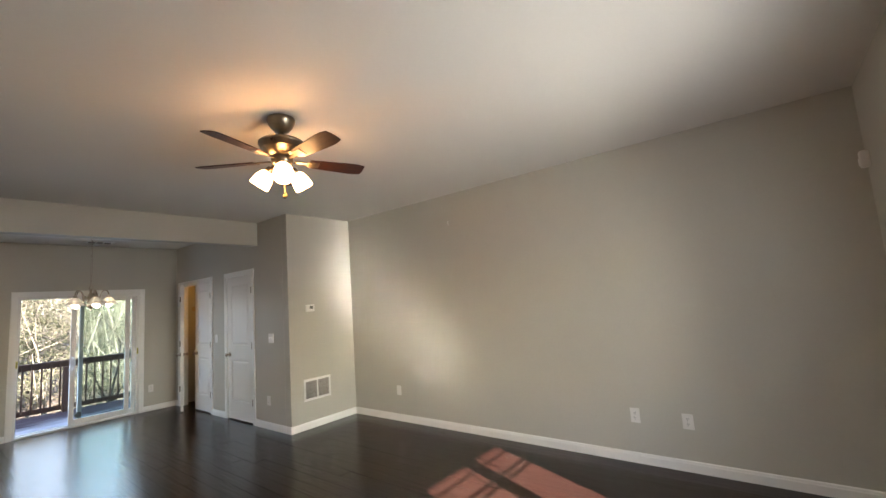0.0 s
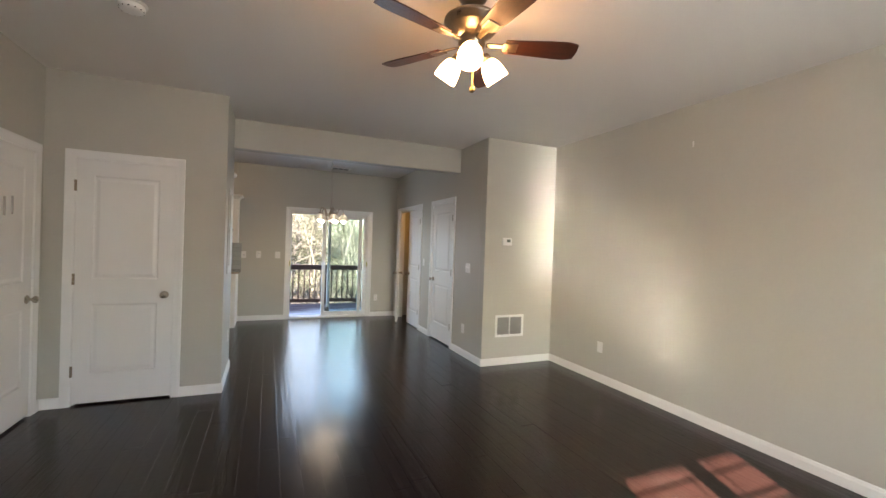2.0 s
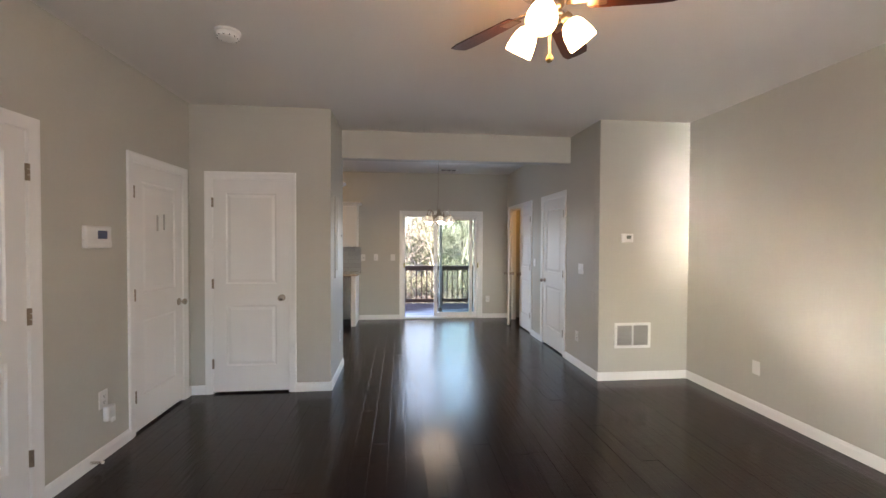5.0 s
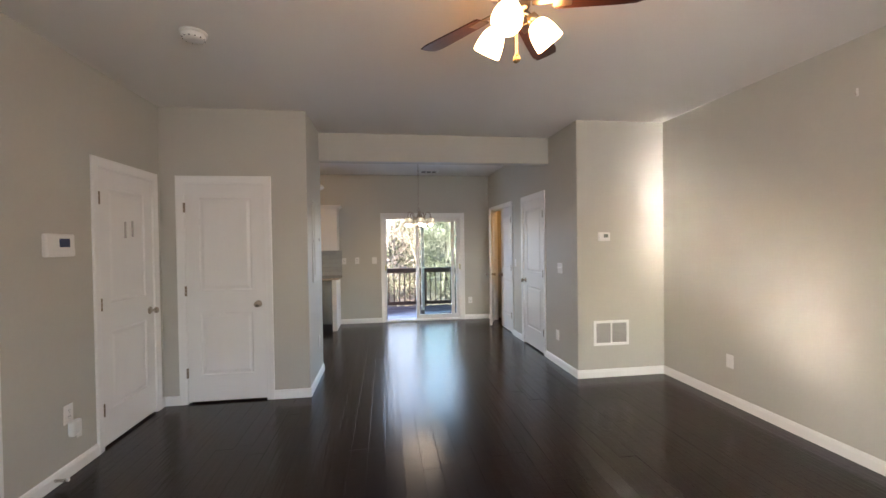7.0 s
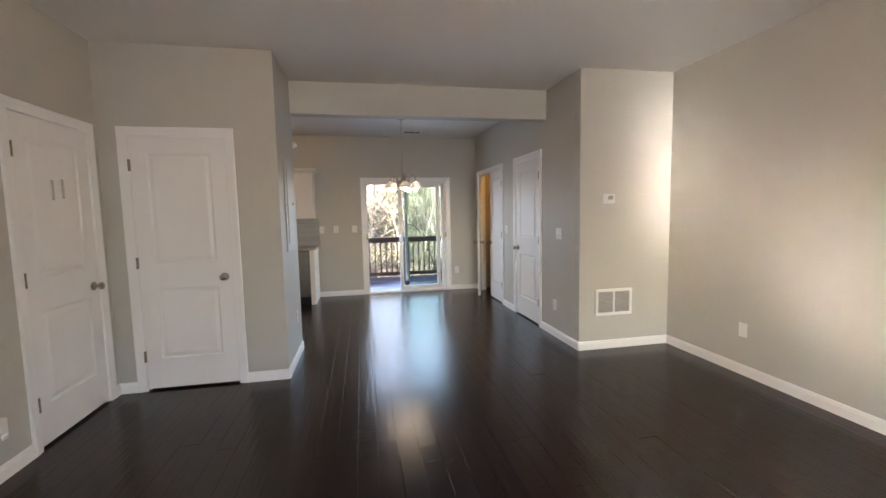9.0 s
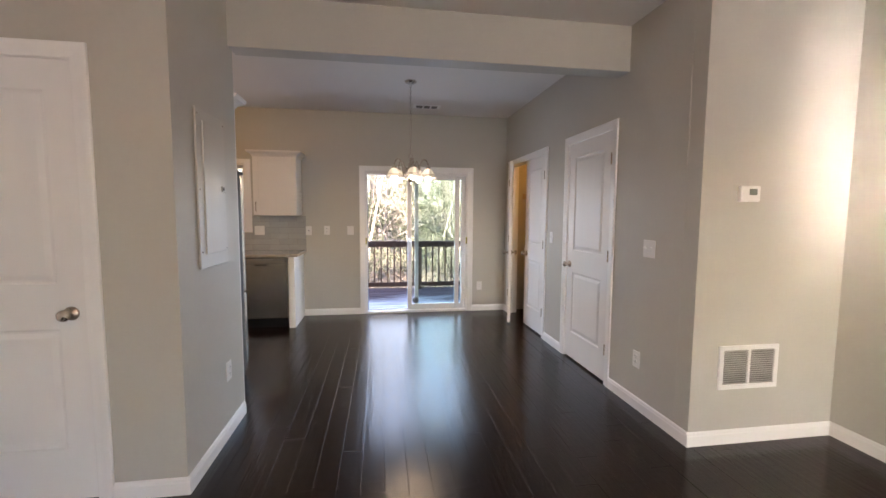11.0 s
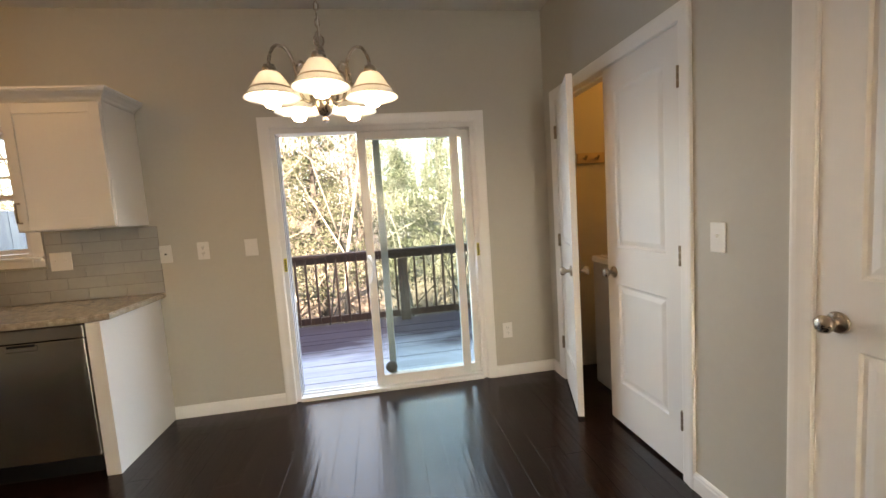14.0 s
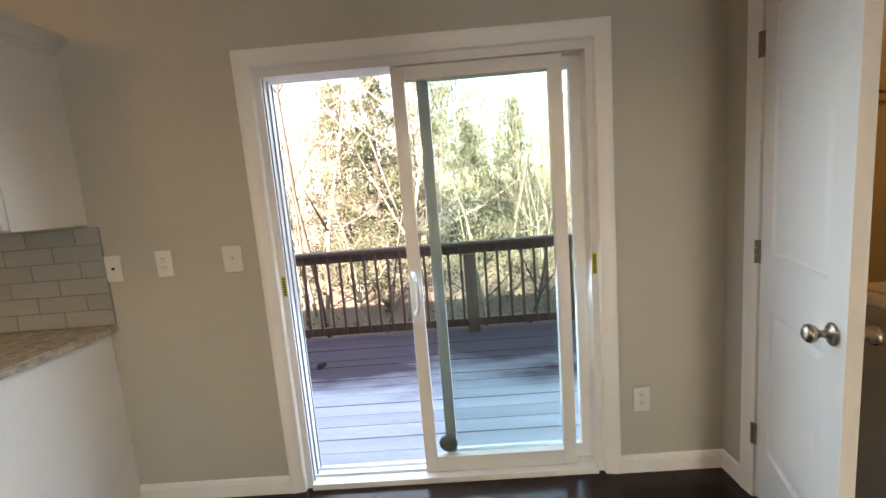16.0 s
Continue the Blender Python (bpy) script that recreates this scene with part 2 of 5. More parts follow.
def floor_material():
    """Hand-scraped espresso boards: long grain, gloss broken by shallow ripples."""
    m = material("espresso_floor_boards", (0.019, 0.0075, 0.0055), (0.009, 0.0038, 0.003), 0.21, scale=3, fine=24, stretch=(9, 0.7, 9), rough_var=0.04, per_object=0.12, spec=0.41)
    nt = m.node_tree
    N, L = nt.nodes, nt.links
    bsdf = N["Principled BSDF"]
    co = N.new("ShaderNodeNewGeometry")
    mp = N.new("ShaderNodeMapping")
    mp.inputs["Scale"].default_value = (34, 1.5, 1)
    L.new(co.outputs["Position"], mp.inputs[0])
    n = N.new("ShaderNodeTexNoise")
    n.inputs["Scale"].default_value, n.inputs["Detail"].default_value = 1.0, 3
    L.new(mp.outputs[0], n.inputs["Vector"])
    chatter, cm, both = N.new("ShaderNodeTexNoise"), N.new("ShaderNodeMapping"), N.new("ShaderNodeMath")
    cm.inputs["Scale"].default_value = (9, 34, 1)
    chatter.inputs["Scale"].default_value, chatter.inputs["Detail"].default_value = 1.0, 2
    L.new(co.outputs["Position"], cm.inputs[0])
    L.new(cm.outputs[0], chatter.inputs["Vector"])
    both.operation = "MULTIPLY_ADD"
    both.inputs[1].default_value = 0.35
    L.new(chatter.outputs[0], both.inputs[0])
    L.new(n.outputs[0], both.inputs[2])
    bp = N.new("ShaderNodeBump")
    bp.inputs["Strength"].default_value, bp.inputs["Distance"].default_value = 0.34, 0.005
    L.new(both.outputs[0], bp.inputs["Height"])
    L.new(bp.outputs[0], bsdf.inputs["Normal"])
    return m


FLOOR = floor_material()


# mesh helpers --------------------------------------------------------------
def box(bm, x0, x1, y0, y1, z0, z1, bevel=0.0):
    verts = [bm.verts.new(p) for p in ((x0, y0, z0), (x1, y0, z0), (x1, y1, z0), (x0, y1, z0), (x0, y0, z1), (x1, y0, z1), (x1, y1, z1), (x0, y1, z1))]
    faces = [bm.faces.new([verts[i] for i in f]) for f in ((3, 2, 1, 0), (4, 5, 6, 7), (0, 1, 5, 4), (1, 2, 6, 5), (2, 3, 7, 6), (3, 0, 4, 7))]
    if bevel:
        edges = list({e for f in faces for e in f.edges})
        bmesh.ops.bevel(bm, geom=edges, offset=bevel, segments=2, affect="EDGES", profile=0.5)
    return bm


def boxes(*specs, bevel=0.0):
    bm = bmesh.new()
    for s in specs:
        box(bm, *s, bevel=bevel)
    return bm


def lathe(profile, segs=24, m=None, bm=None):
    """Turn a profile of (radius, height) round z."""
    bm = bm or bmesh.new()
    m = m or Matrix()
    rings = []
    for r, z in profile:
        if r < 1e-5:
            rings.append([bm.verts.new(m @ Vector((0, 0, z)))])
        else:
            rings.append([bm.verts.new(m @ Vector((r * math.cos(2 * math.pi * i / segs), r * math.sin(2 * math.pi * i / segs), z))) for i in range(segs)])
    for a, b in zip(rings, rings[1:]):
        for i in range(segs):
            j = (i + 1) % segs
            quad = [a[i % len(a)], a[j % len(a)], b[j % len(b)], b[i % len(b)]]
            quad = list(dict.fromkeys(quad))
            if len(quad) > 2:
                bm.faces.new(quad)
    bmesh.ops.recalc_face_normals(bm, faces=bm.faces[:])
    return bm


def shifted(profile, dz):
    return [(r, z + dz) for r, z in profile]


def tube(points, radius, segs=8, bm=None):
    """A round bar along points; radius may be one number or one per point."""
    bm = bm or bmesh.new()
    pts = [Vector(p) for p in points]
    radii = radius if isinstance(radius, (list, tuple)) else [radius] * len(pts)
    rings = []
    side = Vector((1, 0, 0))
    for i, p in enumerate(pts):
        d = (pts[min(i + 1, len(pts) - 1)] - pts[max(i - 1, 0)]).normalized()
        side = side - d * side.dot(d)
        if side.length < 1e-3:
            side = d.orthogonal()
        side.normalize()
        up = d.cross(side)
        rings.append([bm.verts.new(p + radii[i] * (side * math.cos(2 * math.pi * k / segs) + up * math.sin(2 * math.pi * k / segs))) for k in range(segs)])
    for a, b in zip(rings, rings[1:]):
        for k in range(segs):
            bm.faces.new([a[k], a[(k + 1) % segs], b[(k + 1) % segs], b[k]])
    bm.faces.new(rings[0][::-1])
    bm.faces.new(rings[-1])
    return bm


def rounded(points, n=4):
    """The same line with points put in between, along a Catmull-Rom curve."""
    p = [Vector(q) for q in points]
    p = [p[0] * 2 - p[1]] + p + [p[-1] * 2 - p[-2]]
    out = []
    for a, b, c, d in zip(p, p[1:], p[2:], p[3:]):
        for k in range(n):
            t = k / n
            out.append(0.5 * (2 * b + (c - a) * t + (2 * a - 5 * b + 4 * c - d) * t * t + (3 * b - a - 3 * c + d) * t ** 3))
    return out + [p[-2]]


def smooth(me, on=True):
    if on:
        me.polygons.foreach_set("use_smooth", [True] * len(me.polygons))
        me.update()


def mesh_of(name, bm, mat, shade=False):
    me = bpy.data.meshes.new(name)
    bm.to_mesh(me)
    bm.free()
    me.materials.append(mat)
    smooth(me, shade)
    return me


def part(name, bm, mat, parent, label="", shade=False, m=None):
    ob = new(name, mesh_of(name, bm, mat, shade))
    ob.parent = parent
    if m is not None:
        ob.matrix_basis = m
    return tagged(ob, label)


def shared(name, me, parent, m):
    """One more piece on a mesh that others use too."""
    ob = new(name, me)
    ob.parent = parent
    ob.matrix_basis = m
    return ob


def thing(name, m, label, category, group="", kind=""):
    ob = new(name)
    ob.empty_display_size = 0.1
    ob.matrix_basis = m
    return tagged(ob, label, category, group, kind)


def solid(name, bm, mat, label, category, kind="", m=None, shade=False):
    ob = new(name, mesh_of(name, bm, mat, shade))
    if m is not None:
        ob.matrix_basis = m
    return tagged(ob, label, category, "", kind)


# structure -----------------------------------------------------------------
H = 2.73


def wall(name, x0, x1, y0, y1, openings=(), z0=0.0, z1=H, mat=PAINT, label="greige painted drywall wall with eggshell sheen"):
    """A wall box; openings are (from, to, bottom, top) along its long side."""
    along_x = (x1 - x0) > (y1 - y0)
    a0, a1 = (x0, x1) if along_x else (y0, y1)
    bm = bmesh.new()

    def piece(p, q, lo, hi):
        if q - p > 1e-4 and hi - lo > 1e-4:
            box(bm, *((p, q, y0, y1) if along_x else (x0, x1, p, q)), lo, hi)

    cursor = a0
    for p, q, lo, hi in sorted(openings):
        piece(cursor, p, z0, z1)
        piece(p, q, z0, lo)
        piece(p, q, hi, z1)
        cursor = q
    piece(cursor, a1, z0, z1)
    return solid(name, bm, mat, label, "wall", "structure")


X_E, X_H, X_W, X_P = 4.146, 3.15, -0.881, 0.41     # east wall, hall wall, west wall, panel wall
Y_S, Y_C, Y_K, Y_N = -0.33, 4.997, 5.024, 8.605     # front wall, closet wall, wall at the hall's mouth, rear wall
D_H = 2.048                                         # top of door openings
CL_DOOR, LA_DOOR = (5.922, 6.675), (7.206, 8.418)
D3, D2, D1 = (-0.687, 0.028), (4.17, 4.88), (2.46, 3.332)
PATIO = (1.12, 2.577, 0.0, 1.967)
KWIN = (-1.1, -0.385, 1.2, 2.015)
FWIN_L, FWIN_R = (1.604, 2.219), (2.281, 2.747)

wall("wall_east", X_E, X_E + 0.12, Y_S - 0.12, Y_N)
wall("wall_hall_end", X_H, X_E, Y_K, Y_K + 0.12)
hall_wall = wall("wall_hall_east", X_H, X_H + 0.12, Y_K + 0.12, Y_N, [(*CL_DOOR, 0, D_H), (*LA_DOOR, 0, D_H)])
wall("wall_north", X_W - 7.2, X_E + 0.12, Y_N, Y_N + 0.14, [PATIO, KWIN])
wall("wall_closet", X_W, X_P, Y_C, Y_C + 0.12, [(*D3, 0, D_H)])
wall("wall_panel", X_P - 0.12, X_P, Y_C + 0.12, 5.83)
wall("wall_west", X_W - 0.12, X_W, Y_S, Y_C + 0.12, [(*D1, 0, D_H), (*D2, 0, D_H)])
wall("wall_south", X_W - 0.12, X_E, Y_S - 0.12, Y_S, [(*FWIN_L, 0.55, 2.02), (*FWIN_R, 0.55, 2.02)])
wall("wall_kitchen_south", X_W - 2.0, X_P - 0.12, 5.71, 5.83)
wall("wall_kitchen_west", X_W - 2.2, X_W - 2.0, Y_S - 0.12, Y_N)
wall("wall_south_west", X_W - 2.0, X_W - 0.12, Y_S - 0.12, Y_S)
wall("wall_laundry_south", X_H + 0.12, X_E, 6.95, 7.07, label="plain painted partition beside the laundry closet")
solid("beam", boxes((X_P, X_H, 5.755, 5.9, 2.413, H)), PAINT, "greige painted drywall beam under the ceiling", "beam", "structure")
solid("ceiling", boxes((X_W - 2.2, X_E + 0.12, Y_S - 0.12, Y_N + 0.14, H, H + 0.2)), CEIL, "flat white painted drywall ceiling", "ceiling", "structure")

# Unseen slab, its overhangs added to shade the deck, patio jamb and fence.
solid("roof", boxes((X_W - 7.2, X_E + 1.6, Y_S - 0.12, Y_N + 0.35, H + 0.202, H + 0.55)), SIDING, "plain unseen slab over the house, stretched to shade deck and fence", "roof", "structure")


def baseboard(x0, x1, y0, y1, side):
    """Moulded skirting; side is the way it faces: 'x+', 'x-', 'y+' or 'y-'."""
    t = 0.014
    prof = [(0, 0), (t, 0), (t, 0.062), (t * 0.75, 0.069), (t * 0.7, 0.077), (t * 0.35, 0.084), (0, 0.086)]
    bm = bmesh.new()
    ends = []
    for a in (0, 1):
        ring = []
        for d, z in prof:
            if side[0] == "x":
                ring.append(bm.verts.new((x0 + (d if side[1] == "+" else -d), (y0, y1)[a], z)))
            else:
                ring.append(bm.verts.new(((x0, x1)[a], y0 + (d if side[1] == "+" else -d), z)))
        ends.append(ring)
    n = len(prof)
    for i in range(n):
        bm.faces.new([ends[0][i], ends[0][(i + 1) % n], ends[1][(i + 1) % n], ends[1][i]])
    bm.faces.new(ends[0])
    bm.faces.new(ends[1][::-1])
    bmesh.ops.recalc_face_normals(bm, faces=bm.faces[:])
    return solid("baseboard", bm, WHITE, "white painted wooden baseboard along the wall", "baseboard", "structure")


C = 0.058
T14 = 0.014
baseboard(X_E, X_E, Y_S, Y_K, "x-")
baseboard(X_H - T14, X_E, Y_K, Y_K, "y-")
SKEW = Matrix.Translation((X_H, Y_K, 0)) @ Matrix.Rotation(radians(0.6), 4, "Z") @ Matrix.Translation((-X_H, -Y_K, 0))


skew_base = [baseboard(X_H, X_H, Y_K, CL_DOOR[0] - C, "x-"), baseboard(X_H, X_H, CL_DOOR[1] + C, LA_DOOR[0] - C, "x-"), baseboard(X_H, X_H, LA_DOOR[1] + C, Y_N, "x-")]
for ob in (*skew_base, hall_wall):
    ob.matrix_basis = SKEW
baseboard(0.325, PATIO[0] - C, Y_N, Y_N, "y-")
baseboard(PATIO[1] + C, X_H, Y_N, Y_N, "y-")
baseboard(X_W, D3[0] - C, Y_C, Y_C, "y-")
baseboard(D3[1] + C, X_P + T14, Y_C, Y_C, "y-")
baseboard(X_P, X_P, Y_C, 5.825, "x+")
baseboard(X_W, X_W, Y_S, D1[0] - C, "x+")
baseboard(X_W, X_W, D1[1] + C, D2[0] - C, "x+")
baseboard(X_W, X_W, D2[1] + C, Y_C, "x+")
baseboard(X_W, X_E, Y_S, Y_S, "y+")


# doors ---------------------------------------------------------------------
def moulding(a, b, ends, upright):
    """Colonial casing on y=0, proud towards -y: thin at a (the opening), thick at b; run between ends along z, or along x if not upright. The ends are mitred by one width."""
    prof = [(0.0, 0.0), (0.0, 0.008), (0.06, 0.0095), (0.3, 0.011), (0.5, 0.013), (0.68, 0.0155), (0.85, 0.0165), (0.95, 0.016), (1.0, 0.014), (1.0, 0.0)]
    bm = bmesh.new()
    rings = []
    for k, e in enumerate(ends):
        ring = []
        for f, d in prof:
            u = a + (b - a) * f
            grow = abs(b - a) * f
            if upright:
                ring.append(bm.verts.new((u, -d, e + (grow if k else 0.0))))
            else:
                ring.append(bm.verts.new((e + (grow if k else -grow), -d, u)))
        rings.append(ring)
    n = len(prof)
    for i in range(n):
        bm.faces.new([rings[0][i], rings[0][(i + 1) % n], rings[1][(i + 1) % n], rings[1][i]])
    bm.faces.new(rings[0])
    bm.faces.new(rings[1][::-1])
    bmesh.ops.recalc_face_normals(bm, faces=bm.faces[:])
    return bm


def casing(parent, w, h):
    """Two legs and a head round an opening from x=0 to w, on the room side."""
    g = -0.01
    part("casing_leg", moulding(-g, -C, (0.0, h + g), True), WHITE, parent)
    part("casing_leg", moulding(w + g, w + C, (0.0, h + g), True), WHITE, parent)
    part("casing_head", moulding(h + g, h + C, (-g, w + g), False), WHITE, parent)
    part("stop_bead", boxes((0.012, 0.024, 0.042, 0.055, 0, h - 0.012), (w - 0.024, w - 0.012, 0.042, 0.055, 0, h - 0.012), (0.024, w - 0.024, 0.042, 0.055, h - 0.024, h - 0.012)), WHITE, parent)
    t = 0.016
    part("jamb", boxes((-0.004, t - 0.004, 0.0, 0.12, 0, h), (w - t + 0.004, w + 0.004, 0.0, 0.12, 0, h), (t - 0.004, w - t + 0.004, 0.0, 0.12, h - t + 0.004, h + 0.004)), WHITE, parent)


def leaf_bm(w, h, t=0.035):
    """Two-panel moulded door leaf from x=0 to w, y=0 (front) to t."""
    bm = bmesh.new()
    s = 0.115 if w > 0.65 else 0.1
    rails = [(0, 0.245), (0.82, 1.028), (h - 0.13, h)]
    box(bm, 0, s, 0, t, 0, h)
    box(bm, w - s, w, 0, t, 0, h)
    for lo, hi in rails:
        box(bm, s, w - s, 0, t, lo, hi)
    return bm, s, rails


def panel_bm(x0, x1, z0, z1, t=0.035):
    """Raised field: groove at the rim, slope up to a flat middle, on both faces."""
    bm = bmesh.new()
    for face, sgn in ((0.0, 1), (t, -1)):
        rings = []
        for inset, depth in ((0, 0.0), (0.008, 0.008), (0.018, 0.009), (0.04, 0.003), (0.043, 0.0025)):
            y = face + sgn * depth
            rings.append([bm.verts.new(p) for p in ((x0 + inset, y, z0 + inset), (x1 - inset, y, z0 + inset), (x1 - inset, y, z1 - inset), (x0 + inset, y, z1 - inset))])
        for a, b in zip(rings, rings[1:]):
            for i in range(4):
                bm.faces.new([a[i], a[(i + 1) % 4], b[(i + 1) % 4], b[i]])
        bm.faces.new(rings[-1])
    bmesh.ops.recalc_face_normals(bm, faces=bm.faces[:])
    return bm


def knob_bm(sgn):
    """Egg knob on a round rose, standing out along y by sgn."""
    m = pose(0, 0, 0, 90 if sgn < 0 else -90)
    return lathe([(0, 0), (0.032, 0), (0.033, 0.004), (0.028, 0.009), (0.012, 0.012), (0.0105, 0.03), (0.014, 0.034), (0.024, 0.042), (0.0275, 0.052), (0.025, 0.061), (0.015, 0.067), (0, 0.069)], 20, m)


def door_leaf(parent, w, h, hinge_left, m, hinges=True, knob_z=0.885, both=True):
    bm, s, rails = leaf_bm(w, h)
    leaf = part("door_leaf", bm, DOORW, parent, m=m)
    for (a, lo), (hi, b) in zip(rails, rails[1:]):
        part("door_panel", panel_bm(s, w - s, lo, hi), DOORW, leaf)
    kx = w - 0.062 if hinge_left else 0.062
    for sgn in ((-1, 1) if both else (-1,)):
        part("knob", knob_bm(sgn), NICKEL, leaf, "satin nickel door knob", True, Matrix.Translation((kx, 0.0 if sgn < 0 else 0.035, knob_z)))
    if hinges:
        hx = -0.004 if hinge_left else w + 0.004
        for z in (0.27, 1.03, h - 0.22):
            bm = boxes((hx - 0.009, hx + 0.009, -0.0115, -0.002, z - 0.045, z + 0.045))
            for k in range(3):
                lathe([(0, -0.045 + k * 0.031), (0.0065, -0.045 + k * 0.031), (0.0065, -0.017 + k * 0.031), (0, -0.017 + k * 0.031)], 10, Matrix.Translation((hx, -0.014, z)), bm)
            part("hinge", bm, FANMETAL, leaf, "dull nickel butt hinge")
    return leaf


def hinged_door(name, m, w, hinge_left, label, knob_z=0.893):
    """Casing and a closed leaf in an opening of width w; m puts the opening's lower corner, x along it, -y into the room."""
    d = thing(name, m, label, "door", kind="structure")
    casing(d, w, D_H)
    door_leaf(d, w - 0.027, D_H - 0.032, hinge_left, Matrix.Translation((0.0135, 0.004, 0.018)), knob_z=knob_z)
    return d


hinged_door("door_1", pose(X_W, D1[0], 0, 0, 0, 90), D1[1] - D1[0], False, "closed white two-panel door with nickel hinges")
d2 = hinged_door("door_2", pose(X_W, D2[0], 0, 0, 0, 90), D2[1] - D2[0], True, "closed white two-panel door with two narrow grey strips")
# Thin grey shadows on the door, given as the colour of two strips.
STRIP = material("grey_strip_shade", (0.5, 0.48, 0.45), (0.4, 0.385, 0.36), 0.6)
for dx, dz in ((0.315, 0.0), (0.408, 0.012)):
    part("door_strip", boxes((dx, dx + 0.012, -0.003, 0.012, 1.53 + dz, 1.66 + dz), bevel=0.002), STRIP, d2, "narrow strip with grey shadow put into its colour")
hinged_door("door_3", pose(D3[0], Y_C, 0), D3[1] - D3[0], True, "closed white two-panel closet door with nickel knob")
hinged_door("door_4", SKEW @ pose(X_H, CL_DOOR[1], 0, 0, 0, -90), CL_DOOR[1] - CL_DOOR[0], False, "closed white two-panel door with nickel knob and hinges")
laundry = thing("door_5", SKEW @ pose(X_H, LA_DOOR[1], 0, 0, 0, -90), "white double door of a laundry closet, one leaf ajar", "door", kind="structure")
LW = LA_DOOR[1] - LA_DOOR[0]
casing(laundry, LW, D_H)
door_leaf(laundry, LW / 2 - 0.018, D_H - 0.034, False, Matrix.Translation((LW / 2 + 0.003, 0.004, 0.018)))
door_leaf(laundry, LW / 2 - 0.018, D_H - 0.034, True, pose(0.015, 0.0, 0.018, 0, 0, -19.5))


# patio door ----------------------------------------------------------------
def pane_object(parent, x0, x1, y, z0, z1, mat, name="pane"):
    ob = part(name, boxes((x0, x1, y - 0.003, y + 0.003, z0, z1)), mat, parent, "clear glass pane")
    ob.visible_shadow = False
    return ob


def sash(parent, name, x0, x1, y0, y1, z0, z1, w, mat=VINYL, bottom=None, glass_mat=GLASS, label=""):
    b = bottom or w
    p = part(name, boxes((x0, x0 + w, y0, y1, z0, z1), (x1 - w, x1, y0, y1, z0, z1), (x0 + w, x1 - w, y0, y1, z0, z0 + b), (x0 + w, x1 - w, y0, y1, z1 - w, z1), bevel=0.003), mat, parent, label)
    pane_object(p, x0 + w - 0.005, x1 - w + 0.005, (y0 + y1) / 2, z0 + b - 0.005, z1 - w + 0.005, glass_mat)
    return p


patio = thing("door_6", pose(PATIO[0], Y_N, 0), "white vinyl sliding patio door standing partly open", "patio door", kind="structure")
PW, PH = PATIO[1] - PATIO[0], PATIO[3]
casing(patio, PW, PH)
part("outer_frame", boxes((0.012, 0.042, 0.015, 0.135, 0.0, PH - 0.012), (PW - 0.042, PW - 0.012, 0.015, 0.135, 0.0, PH - 0.012), (0.042, PW - 0.042, 0.015, 0.135, PH - 0.05, PH - 0.012)), VINYL, patio)
part("threshold", boxes((0.042, PW - 0.042, -0.006, 0.14, 0.0, 0.03), (0.042, PW - 0.042, 0.05, 0.058, 0.03, 0.042), (0.042, PW - 0.042, 0.1, 0.108, 0.03, 0.042), bevel=0.003), VINYL, patio, "white sill track")
# Track lines on the jamb; the grey paints in the shade of their grooves.
part("jamb_track", boxes((0.0425, 0.048, 0.026, 0.034, 0.03, PH - 0.052), (0.0425, 0.05, 0.07, 0.078, 0.03, PH - 0.052), (0.0425, 0.048, 0.122, 0.13, 0.03, PH - 0.052)), material("shaded_track_vinyl", (0.34, 0.36, 0.39), (0.28, 0.3, 0.33), 0.5), patio, "weatherstripped jamb track with grey shade put into its colour")
slider = sash(patio, "sliding_panel", 0.594, 1.323, 0.03, 0.068, 0.035, PH - 0.052, 0.058, bottom=0.075)
fixed = sash(patio, "fixed_panel", 0.7, PW - 0.042, 0.085, 0.122, 0.032, PH - 0.052, 0.05, bottom=0.07, glass_mat=GLASSG)
part("handle", tube([(0.616, 0.03, 0.83), (0.62, 0.005, 0.84), (0.632, -0.012, 0.86), (0.638, -0.014, 0.9), (0.638, -0.014, 0.95), (0.632, -0.012, 0.99), (0.62, 0.005, 1.01), (0.616, 0.03, 1.02)], 0.011, 10), VINYL, slider, "white pull handle", True)
part("handle_plate", boxes((0.606, 0.64, 0.026, 0.031, 0.78, 1.04), bevel=0.002), VINYL, slider)
# Colour holds the shade of the backlit stile and the tint of the glass.
part("interlock", boxes((0.7005, 0.749, 0.079, 0.0845, 0.034, PH - 0.054), (0.7005, 0.716, 0.07, 0.079, 0.034, PH - 0.054), bevel=0.001), material("backlit_stile_tone", (0.36, 0.44, 0.47), (0.3, 0.37, 0.4), 0.4), fixed, "interlock strip with the stile's backlit grey-green put into its colour")
part("foot_lock", lathe([(0, 0), (0.042, 0), (0.045, 0.006), (0.04, 0.014), (0.012, 0.02), (0, 0.02)], 22, pose(0.71, 0.0688, 0.16, 90)), material("grey_rubber", (0.12, 0.13, 0.13), None, 0.6), fixed, "round grey foot lock", True)
for x in (0.029, PW - 0.029):
    st = part("warning_sticker", boxes((x - 0.01, x + 0.01, 0.012, 0.0149, 0.96, 1.055)), YELLOW, patio, "small yellow warning sticker")
    part("sticker_print", boxes(*[(x - 0.007, x + 0.007, 0.0112, 0.0122, 0.966 + k * 0.012, 0.973 + k * 0.012) for k in range(7)]), SLOT, st)

